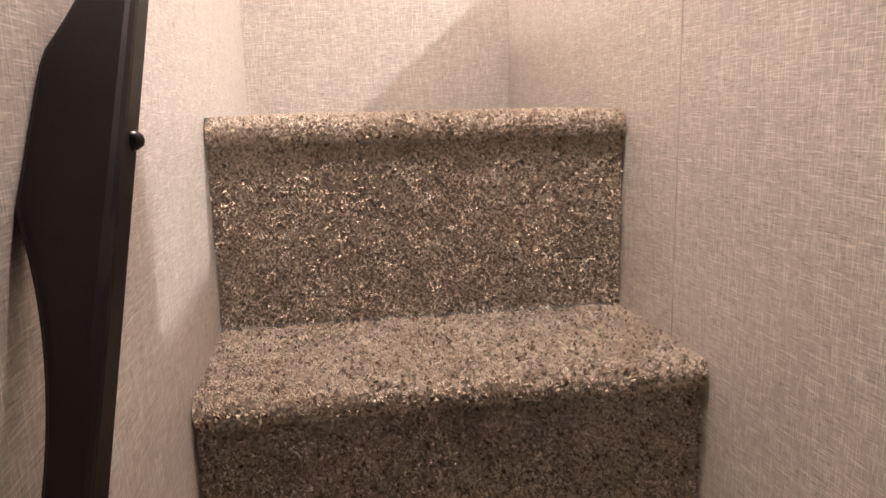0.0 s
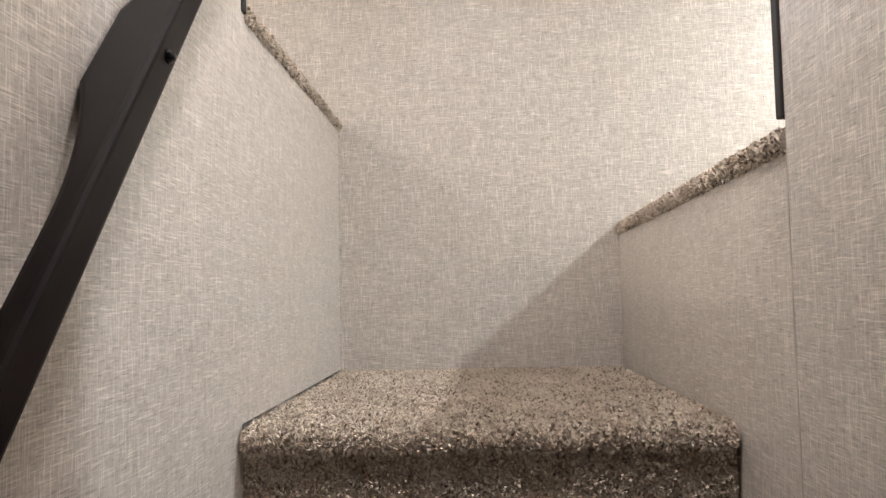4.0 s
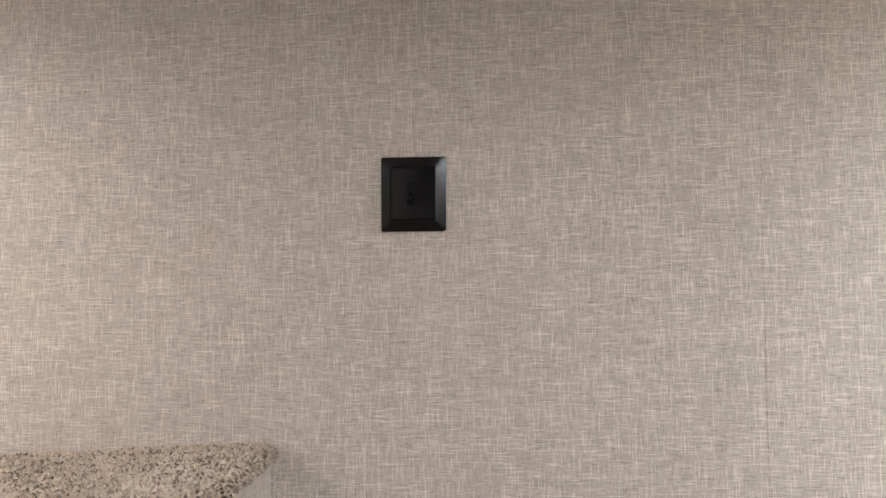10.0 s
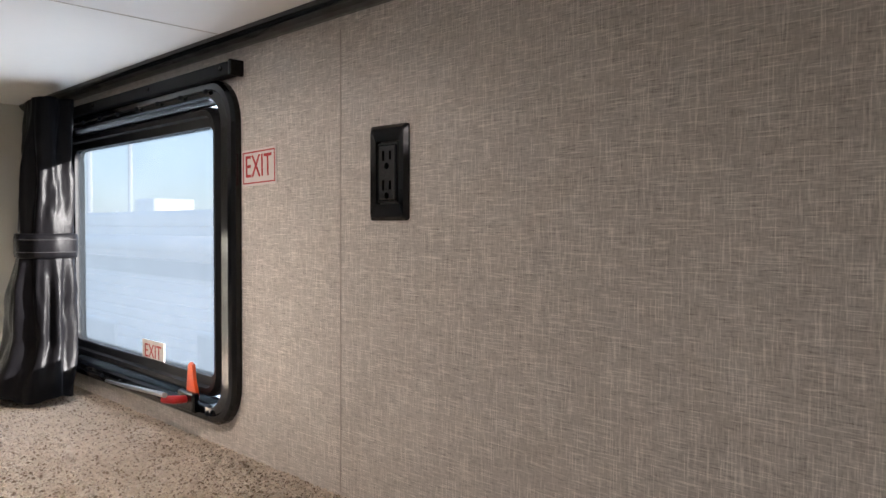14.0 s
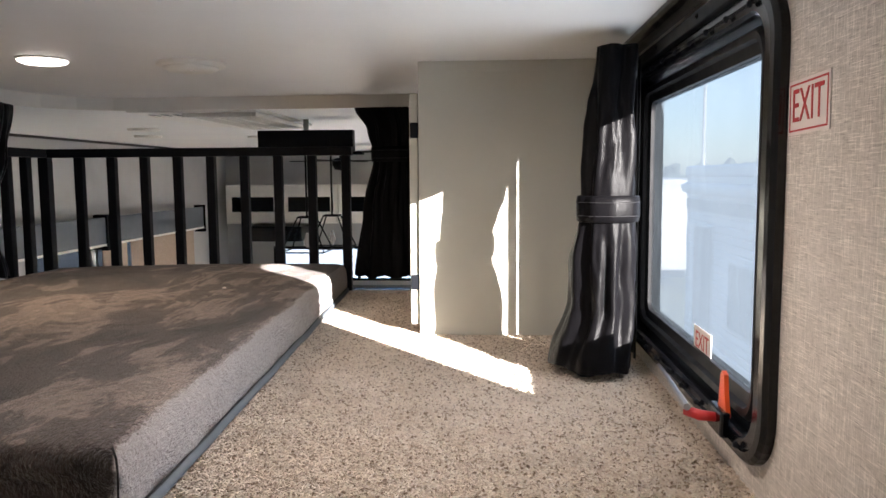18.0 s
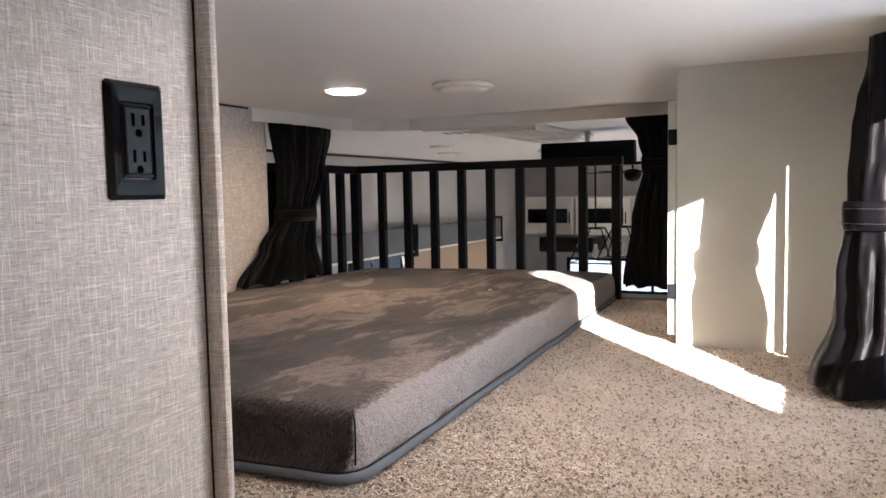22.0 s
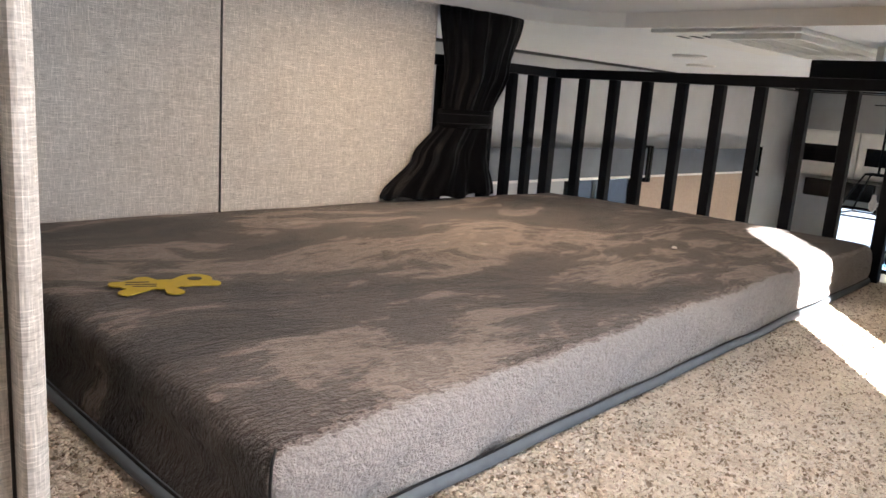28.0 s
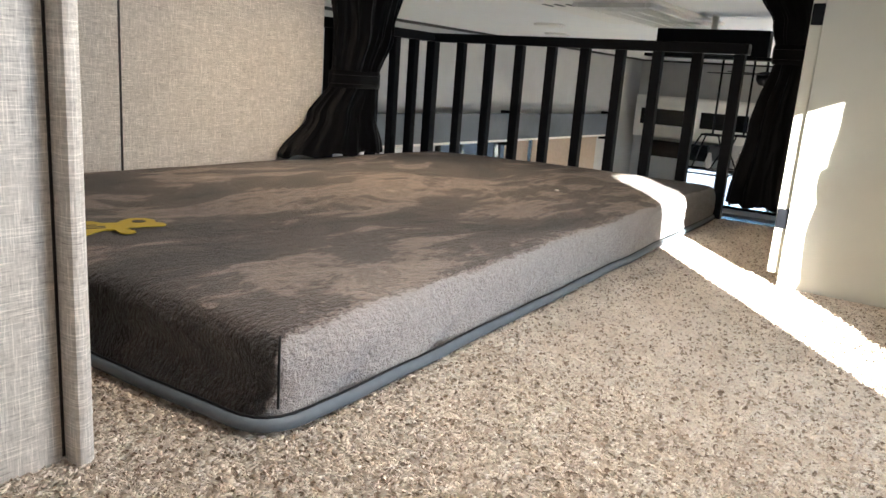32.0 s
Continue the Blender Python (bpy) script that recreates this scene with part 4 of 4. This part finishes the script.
def sag(y):
    """How far the top has sunk towards the back wall."""
    k = min(max((-1.25 - y) / 0.6, 0.0), 1.0)
    return 1.0 - 0.13 * k * k * (3 - 2 * k)


centre = Vector((-1.65, -1.30))
bm = bmesh.new()
prof = [(0.0, 0.004), (0.003, 0.012), (0.004, 0.022), (0.004, 0.034), (0.004, 0.046), (0.004, 0.056), (0.003, 0.066), (0.0, 0.076), (-0.003, 0.084), (-0.009, 0.091), (-0.019, 0.0955), (-0.038, 0.0985), (-0.075, MTOP)]
rings = []
for off, z in prof:
    ring = []
    low = max(0.0, 1 - z / 0.06) ** 1.3
    for i, p in enumerate(outline):
        p = p.lerp(foot[i], low)
        nrm = (outline[(i + 1) % len(outline)] - outline[i - 1]).normalized()
        nrm = Vector((-nrm.y, nrm.x))
        if nrm.dot(p - centre) < 0:
            nrm = -nrm
        wr = 0.0
        if 0.008 < z < 0.09:
            crease = noise.noise(Vector((p.x * 13 + z * 42, p.y * 13 + z * 20, 4.0)))
            wr = 0.007 * noise.noise(Vector((p.x * 6 - z * 18, p.y * 6, 3.0))) - 0.015 * max(0.0, 1 - abs(crease) * 5) * (0.4 + 0.6 * math.sin(z * 30)) * (0.5 + 0.5 * noise.noise(Vector((p.x * 3, p.y * 3, 8))))
        if 0.008 < z < 0.08:
            fold = math.sin(p.x * 41 + z * 55 + 3.0 * noise.noise(Vector((p.x * 4, p.y * 4, 6))))
            wr -= (0.034 if p.x > -1.15 else 0.018) * max(0.0, fold) ** 2 * (1 - z / 0.085) * (0.6 + 0.6 * noise.noise(Vector((p.x * 2.3, p.y * 2.3, 12))))
        q = p + nrm * (max(off, 0) + wr)
        if off < 0:
            q = Vector((q.x - (q.x - centre.x) * -off / 0.91, q.y - (q.y - centre.y) * -off / 0.55))
        ring.append(bm.verts.new((q.x + 1.65, q.y + 1.30, z * (sag(q.y) if z > 0.05 else 1.0) + (0.003 * noise.noise(Vector((p.x * 5, p.y * 5, 9.0))) if z > 0.085 else 0))))
    rings.append(ring)
for j, (r0, r1) in enumerate(zip(rings, rings[1:])):
    for k in range(len(r0)):
        bm.faces.new((r0[k], r0[(k + 1) % len(r0)], r1[(k + 1) % len(r0)], r1[k]))
bm.faces.new(rings[0][::-1])
inner = rings[-1]
for f in range(1, 15):
    k = 1 - f / 15
    ring = []
    for v in inner:
        x, y = v.co.x * k, v.co.y * k
        bumpz = 0.004 * noise.noise(Vector((x * 3, y * 3, 2.0))) + 0.002 * noise.noise(Vector((x * 9, y * 9, 5.0)))
        ring.append(bm.verts.new((x, y, MTOP * sag(y - 1.30) + bumpz * min(1, f / 3) + 0.001 * math.sin(f / 15 * 1.57))))
    r0 = rings[-1]
    for i in range(len(r0)):
        bm.faces.new((r0[i], r0[(i + 1) % len(r0)], ring[(i + 1) % len(r0)], ring[i]))
    rings.append(ring)
bm.faces.new(rings[-1])
bmesh.ops.recalc_face_normals(bm, faces=bm.faces[:])
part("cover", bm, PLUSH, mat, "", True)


def rim(dx, dz, r, wob):
    """A closed tube that follows the foot of the mattress."""
    return tube([(p.x + 1.65 + (p.x - centre.x) * dx, p.y + 1.30 + (p.y - centre.y) * dx * 1.6, dz + wob * noise.noise(Vector((p.x * 8, p.y * 8, 1)))) for p in foot], r, 8, True)


part("piping", rim(0.0065, 0.0065, 0.0078, 0.003), PIPING, mat, "grey rounded piping", True)
part("seam", rim(0.0065, 0.0145, 0.0016, 0.003), GASKET, mat, "thin dark seam above the piping", True)

part("corner_seam", tube([(c + 1.65, c + 0.043 + 1.30, z) for c, z in ((-0.7920, 0.022), (-0.7900, 0.04), (-0.7885, 0.055), (-0.7880, 0.070), (-0.7905, 0.084), (-0.7985, 0.094))], 0.0014, 6), GASKET, mat, "dark stitched corner seam", True)

lint = thing("lint_speck", -1.945, -1.039, LOFT + MTOP, "tiny white speck of lint on the mattress", "lint")
part("speck", lathe([(0.0, 0.0), (0.006, 0.001), (0.005, 0.004), (0.0, 0.005)], (0, 0, 0), 8), PAPER, lint)

tag = thing("card_tag", -0.918, -1.238, LOFT + MTOP, "flat yellow die-cut card lying on the mattress", "card")
tag.matrix_basis = pose(-0.918, -1.238, LOFT + MTOP + 0.003, 0, 0, 156)
bm = bmesh.new()
pts = []
LOBES = [(-0.030, 0.0, 0.028), (-0.060, 0.003, 0.012), (-0.028, 0.027, 0.013), (0.0, 0.0, 0.024), (0.014, -0.040, 0.012), (-0.044, -0.040, 0.013), (0.040, 0.028, 0.024), (0.062, 0.002, 0.013), (0.026, 0.010, 0.022)]
for k in range(96):
    a = math.tau * k / 96
    d = Vector((math.cos(a), math.sin(a)))
    reach = 0.02
    for cx, cy, cr in LOBES:
        c = Vector((cx, cy))
        m = d.dot(c)
        q = cr * cr - (c.length_squared - m * m)
        if q > 0:
            reach = max(reach, m + math.sqrt(q))
    pts.append((reach * d.x, reach * d.y))
add_prism(bm, pts, lambda u, v, w: (u, v, w), 0.0018)
part("card", bm, YELLOW, tag)
for k, (u, v, w) in enumerate(((-0.035, 0.010, 0.03), (-0.030, -0.002, 0.04), (-0.025, -0.012, 0.03))):
    part("print_line", box(u - w / 2, u + w / 2, v - 0.002, v + 0.002, 0.0018, 0.0022), DARK_INK, tag)
part("hole", lathe([(0.010, 0.0018), (0.010, 0.0023)], (0.040, 0.026, 0), 14), DARK_INK, tag)

# ---- ceiling fittings ----


def puck(x, y, label):
    ob = thing("ceiling_light", x, y, CEIL, label, "ceiling light", "round ceiling lights")
    part("rim", lathe([(0.059, 0.0), (0.059, -0.002), (0.056, -0.004), (0.050, -0.004)], (0, 0, 0), 32), WHITE, ob, "", True)
    part("lens", lathe([(0.056, -0.003), (0.053, -0.0075), (0.042, -0.0115), (0.024, -0.0135), (0.0, -0.014)], (0, 0, 0), 32), LAMP_LENS, ob, "glowing warm white lens", True)
    return ob


for lx, ly, lw, colour in LAMPS:
    puck(lx, ly, "small round lit ceiling light with a domed lens")
smoke = thing("smoke_alarm", -1.83, -1.06, CEIL, "flat round white smoke alarm on the ceiling", "smoke alarm")
part("base", lathe([(0.082, 0.0), (0.082, -0.007), (0.078, -0.010), (0.03, -0.010)], (0, 0, 0), 32), WHITE, smoke, "", True)
part("cap", lathe([(0.066, -0.009), (0.063, -0.016), (0.054, -0.020), (0.0, -0.0215)], (0, 0, 0), 32), WHITE, smoke, "", True)
part("button", lathe([(0.006, -0.020), (0.006, -0.0235), (0.0, -0.0235)], (0.02, 0.01, 0), 12), WHITE, smoke)

# ---- living room beyond the railing ----
ac = thing("ceiling_air_vent", -3.45, -1.54, CEIL, "white air conditioner shroud with a louvred grille on the ceiling", "air conditioner")
part("shroud", box(-0.47, 0.47, -0.26, 0.28, -0.016, 0.0, 0.005), WHITE, ac)
grille = part("grille_frame", boxes([(-0.41, 0.43, -0.045, -0.025, -0.034, -0.015), (-0.41, 0.43, 0.245, 0.265, -0.034, -0.015), (-0.41, -0.385, -0.025, 0.245, -0.034, -0.015), (0.405, 0.43, -0.025, 0.245, -0.034, -0.015)], 0.003), WHITE, ac)
part("filter", box(-0.385, 0.405, -0.025, 0.245, -0.021, -0.0155), GREY_WALL, grille, "grey filter behind the louvres")
for k in range(22):
    part("louvre", box(-0.375 + 0.0355 * k, -0.359 + 0.0355 * k, -0.025, 0.245, -0.032, -0.022), WHITE, grille)
for k in range(2):
    part("louvre_bar", box(-0.385, 0.405, 0.062 + 0.09 * k, 0.070 + 0.09 * k, -0.0335, -0.024), WHITE, grille)
for k in range(6):
    part("slot", box(0.28, 0.36, -0.215 + 0.052 * k, -0.198 + 0.052 * k, -0.0175, -0.0155), BLACK, ac)
for vx, vy in ((-4.2, -2.3), (-5.1, -1.9), (-4.9, -2.6)):
    v = thing("ceiling_vent", vx, vy, CEIL, "round white ceiling vent", "vent", "ceiling vents")
    part("ring", lathe([(0.09, 0.0), (0.085, -0.012), (0.05, -0.014), (0.02, -0.008), (0.0, -0.008)], (0, 0, 0), 24), WHITE, v, "", True)

# black box of unknown use; the ceiling bracket is added to hold it
hung_box = thing("hanging_box", -3.65, -1.225, 2.29, "flat black box hung from the living room ceiling", "television")
part("case", box(-0.03, 0.03, -0.235, 0.235, -0.045, 0.062, 0.004), MATT_BLACK, hung_box)
part("bracket", box(-0.008, 0.008, -0.012, 0.012, 0.060, CEIL - 2.29), WHITE, hung_box, "white ceiling bracket")
part("lower_bar", box(-0.034, 0.034, -0.28, 0.28, -0.058, -0.044, 0.003), MATT_BLACK, hung_box)

# valances over the slide-out windows
for x0, x1 in ((-5.42, -3.0), (-7.34, -5.46)):
    v = thing("window_valance", (x0 + x1) / 2, -3.24, 1.745, "slate grey valance box over the living room window", "valance", "window valances")
    h = (x1 - x0) / 2
    part("front_board", box(-h, h, 0.02, 0.045, -0.11, 0.09, 0.004), SLATE, v)
    part("lower_edge", box(-h, h, 0.018, 0.05, -0.125, -0.108, 0.003), WHITE, v)
    for s in (-1, 1):
        part("end_cap", box(s * h - 0.012, s * h + 0.012, -0.05, 0.06, -0.16, 0.11, 0.004), BLACK, v)
structure("window_2", boxes([(-7.2, -4.6, -3.325, -3.320, 0.9, 1.70)]), GLASS, "living room window", "window").visible_shadow = False
bm = boxes([(-7.22, -4.58, -3.30, -3.285, 0.87, 0.91), (-5.45, -5.36, -3.30, -3.285, 0.91, 1.70), (-4.93, -4.90, -3.30, -3.285, 0.91, 1.70), (-7.22, -7.17, -3.30, -3.285, 0.91, 1.70), (-4.63, -4.58, -3.30, -3.285, 0.91, 1.70)])
structure("trim", bm, BLACK, "black frame of the living room window", "trim")
TAN = speckled("tan_blind", [(0.42, 0.32, 0.24), (0.5, 0.39, 0.3)], 60.0)
for bx, bw2, words in ((-6.57, 0.65, "lowered tan roller blind over the living room window"), (-5.66, 0.19, "narrow lowered tan roller blind beside the window post")):
    blind = thing("roller_blind", bx, -3.26, 1.3, words, "blind", "roller blinds")
    part("blind_cloth", box(-bw2, bw2, -0.003, 0.003, -0.36, 0.45), TAN, blind)
    part("bottom_bar", box(-bw2, bw2, -0.006, 0.006, -0.385, -0.36, 0.003), WHITE, blind)

# kitchen cabinets on the end wall
for k in range(4):
    y0 = -3.20 + 0.62 * k
    u = thing("wall_cabinet", -8.0, y0, 1.62, "white wall cabinet with a dark glass door panel", "cabinet", "kitchen wall cabinets")
    part("body", box(-0.29, 0.0, 0.0, 0.61, 0.0, 0.42, 0.003), WHITE, u)
    d = part("door", box(0.002, 0.022, 0.012, 0.598, 0.012, 0.408, 0.004), WHITE, u)
    part("glass_panel", box(0.020, 0.026, 0.075, 0.535, 0.13, 0.29), BLACK, d, "dark glass panel")
    part("handle", box(0.022, 0.040, 0.555, 0.567, 0.13, 0.25, 0.003), MATT_BLACK, d)
kw = thing("window_3", -8.3, -1.8, 1.15, "long low kitchen window over the counter", "window", kind="structure")
part("pane", box(-0.030, -0.026, -0.95, 0.95, -0.18, 0.18), CLEAR_GLASS, kw).visible_shadow = False
part("window_frame", boxes([(-0.04, 0.012, -0.97, 0.97, 0.165, 0.195), (-0.04, 0.012, -0.97, 0.97, -0.195, -0.165), (-0.04, 0.012, -0.97, -0.94, -0.165, 0.165), (-0.04, 0.012, 0.94, 0.97, -0.165, 0.165)]), BLACK, kw)
part("mullion", box(-0.03, 0.008, -0.015, 0.015, -0.165, 0.165), BLACK, kw)
FAN = (-6.8, -1.69, 2.25)
fan = thing("ceiling_fan", FAN[0], FAN[1], FAN[2], "small black ceiling fan in the kitchen", "ceiling fan")
part("rod", tube([(0, 0, 0.03), (0, 0, CEIL - FAN[2])], 0.010, 8), MATT_BLACK, fan)
part("hub", lathe([(0.0, -0.07), (0.05, -0.06), (0.075, -0.02), (0.075, 0.03), (0.03, 0.045)], (0, 0, 0), 20), MATT_BLACK, fan, "", True)
for k in range(4):
    bm = box(0.06, 0.50, -0.05, 0.05, 0.016, 0.023, 0.003)
    bmesh.ops.rotate(bm, verts=bm.verts[:], cent=(0, 0, 0), matrix=Matrix.Rotation(math.tau * k / 4 + 1.3, 3, "Z"))
    part("blade", bm, MATT_BLACK, fan)
counter = thing("kitchen_counter", -7.95, -1.9, 0.0, "dark kitchen counter along the end wall", "counter")
part("base", box(-0.30, 0.30, -1.2, 1.2, 0.0, 0.87, 0.004), WHITE, counter)
part("worktop", box(-0.32, 0.33, -1.22, 1.22, 0.872, 0.91, 0.006), BLACK, counter)
hood = thing("range_hood", -7.85, -2.6, 1.45, "black range hood under the wall cabinets", "range hood")
part("case", box(-0.40, 0.15, -0.3, 0.3, 0.0, 0.16, 0.01), BLACK, hood)
island = thing("kitchen_island", -5.9, -1.45, 0.0, "kitchen island with a pale sunlit top", "counter")
part("base", box(-0.30, 0.30, -0.55, 0.55, 0.0, 0.87, 0.004), WHITE, island)
part("worktop", box(-0.36, 0.36, -0.62, 0.62, 0.872, 0.91, 0.006), WHITE, island)


def pendant(x, y, zb):
    ob = thing("pendant_lamp", x, y, CEIL, "black wire cage pendant lamp on a thin rod", "pendant lamp", "pendant lamps")
    part("rod", tube([(0, 0, -0.01), (0, 0, zb - CEIL + 0.26)], 0.008, 8), MATT_BLACK, ob)
    part("canopy", lathe([(0.06, 0.0), (0.058, -0.018), (0.01, -0.025)], (0, 0, 0), 20), MATT_BLACK, ob)
    z0, z1 = zb - CEIL, zb - CEIL + 0.27
    a, b = 0.17, 0.06
    lo = [(sx * a, sy * a, z0) for sx, sy in ((-1, -1), (1, -1), (1, 1), (-1, 1))]
    hi = [(sx * b, sy * b, z1) for sx, sy in ((-1, -1), (1, -1), (1, 1), (-1, 1))]
    for k in range(4):
        part("wire", tube([lo[k], hi[k]], 0.006, 6), MATT_BLACK, ob)
        part("wire", tube([lo[k], lo[(k + 1) % 4]], 0.006, 6), MATT_BLACK, ob)
        part("wire", tube([hi[k], hi[(k + 1) % 4]], 0.008, 6), MATT_BLACK, ob)
    part("bulb", lathe([(0.0, 0.02), (0.022, 0.045), (0.028, 0.075), (0.014, 0.11), (0.012, 0.14)], (0, 0, z0), 16), BULB, ob, "dark bulb with a faint added glow", True)
    return ob


pendant(-5.9, -1.79, 1.535)
pendant(-6.25, -1.66, 1.53)

# ---- outdoors ----
GRASS = speckled("dry_grass", [(0.10, 0.12, 0.03), (0.20, 0.18, 0.06), (0.30, 0.24, 0.09)], 1.2)
GRAVEL = speckled("gravel", [(0.13, 0.125, 0.12), (0.22, 0.21, 0.20), (0.33, 0.32, 0.30)], 9.0)
SIDING = painted("white_siding", (0.80, 0.77, 0.72), 0.4, 1.0, 0.04)
AWNING = painted("grey_awning", (0.10, 0.11, 0.12), 0.6, 2.0, 0.1)
structure("ground", box(-400, 400, -400, 400, -1.2, -0.95), GRAVEL, "pale gravel ground of the lot", "ground")
structure("grass_strip", box(-80, -8, 2.2, 60, -0.95, -0.90), GRASS, "strip of dry yellow-green grass", "ground")


def trailer(x, y, length, top, label, openings):
    ob = thing("travel_trailer", x, y, -0.9, label, "trailer", "parked trailers")
    h = top + 0.9
    bm = bmesh.new()
    n = 22
    for k in range(n):
        z0 = 0.6 + (h - 0.75) * k / n
        z1 = 0.6 + (h - 0.75) * (k + 1) / n
        add_prism(bm, [(0, z0), (-0.02, z0 + 0.3 * (z1 - z0)), (-0.02, z1 - 0.15 * (z1 - z0)), (0, z1), (0.1, z1), (0.1, z0)], lambda u, v, w: (-length / 2 + w, u, v), length)
    part("siding", bm, SIDING, ob, "white ribbed siding")
    part("body", box(-length / 2 - 0.02, length / 2 + 0.02, 0.09, 2.4, 0.55, h - 0.1, 0.06), SIDING, ob)
    part("roof", box(-length / 2 - 0.05, length / 2 + 0.05, -0.05, 2.45, h - 0.15, h, 0.04), SIDING, ob)
    part("awning", tube([(-length / 2 + 0.4, -0.14, h - 0.32), (length / 2 - 0.6, -0.14, h - 0.32)], 0.08, 12), SIDING, ob, "rolled awning", True)
    part("stripe", box(-length / 2, length / 2, -0.03, 0.0, h * 0.795, h * 0.845), AWNING, ob, "dark stripe")
    part("gutter", box(-length / 2, length / 2, -0.06, 0.0, h * 0.895, h * 0.912, 0.006), SIDING, ob, "white rain gutter")
    for u0, u1, z0, z1 in openings:
        pane_ = part("window", box(u0, u1, -0.045, 0.0, z0, z1, 0.02), TINTED, ob, "tinted window")
        part("window_frame", box(u0 - 0.04, u1 + 0.04, -0.035, 0.0, z0 - 0.04, z1 + 0.04, 0.02), ALUMINIUM, pane_)
    part("roof_vent", box(-0.95, -0.45, 0.3, 0.8, h - 0.02, h + 0.16, 0.03), SIDING, ob, "white roof vent")
    for s in (-0.5, 0.5):
        w = part("wheel", lathe([(0.0, -0.01), (0.33, -0.01), (0.36, 0.05), (0.36, 0.2)], (s, 0.0, 0.36), 24, "y"), GASKET, ob)
        part("rim", lathe([(0.0, -0.03), (0.18, -0.03), (0.2, -0.01)], (s, 0.0, 0.36), 20, "y"), ALUMINIUM, w)
    part("chassis", box(-length / 2, length / 2, 0.2, 2.2, 0.36, 0.56), MATT_BLACK, ob)
    return ob


trailer(-7.4, 2.7, 8.4, 2.25, "white ribbed travel trailer parked beside the lot", [(-2.1, -0.7, 1.10, 1.92), (-3.7, -2.85, 0.75, 2.3), (1.2, 2.2, 1.4, 2.0)])
trailer(-24.0, 3.6, 9.0, 2.0, "white travel trailer parked farther off", [(-3.0, -1.9, 1.4, 2.1), (-0.8, 0.2, 1.4, 2.1), (1.6, 2.8, 1.4, 2.1)])
trailer(4.5, 6.0, 8.0, 2.5, "white travel trailer parked beside the lot", [(-2.8, -1.8, 1.5, 2.2), (0.5, 1.6, 1.5, 2.2)])
woods = []
for k in range(1800):
    a = radians(100 + 80 * rng.random())
    d = 110 + 30 * rng.random()
    woods.append((d * math.cos(a), d * math.sin(a), -1.0 + 4.4 * rng.random() ** 2, 0.5 + 0.7 * rng.random()))
bm = bmesh.new()
for x, y, z, r in woods:
    g = bmesh.ops.create_icosphere(bm, subdivisions=1, radius=r, matrix=Matrix.Translation((x, y, z)))
    for v in g["verts"]:
        v.co += Vector((rng.uniform(-0.3, 0.3), rng.uniform(-0.3, 0.3), rng.uniform(-0.4, 0.4))) * r
tagged(part("far_woods", bm, speckled("far_foliage", [(0.05, 0.07, 0.05), (0.10, 0.12, 0.09)], 0.6), None), "hazy dark line of distant trees", "trees", "", "stuff")
for px, py in ((-18.7, 6.3), (-23.0, 9.1), (-28.8, 7.7)):
    p = thing("utility_pole", px, py, -0.95, "tall pale utility pole", "pole", "utility poles")
    part("mast", lathe([(0.085, 0.0), (0.055, 9.5), (0.0, 9.5)], (0, 0, 0), 10), GREY_WALL, p)
    part("cross_arm", box(-0.8, 0.8, -0.06, 0.06, 8.7, 8.85), GREY_WALL, p)
car = thing("red_car", -30.0, 4.4, -0.9, "small red car parked on the grass", "car")
part("body", box(-2.0, 2.0, -0.8, 0.8, 0.3, 0.85, 0.15, 3), RED, car)
part("cabin", box(-1.1, 1.0, -0.7, 0.7, 0.8, 1.4, 0.2, 3), BLACK, car)
for sx in (-1.3, 1.3):
    for sy in (-0.78, 0.78):
        part("wheel", lathe([(0.0, -0.1), (0.3, -0.1), (0.3, 0.1), (0.0, 0.1)], (sx, sy, 0.3), 16, "y"), GASKET, car)
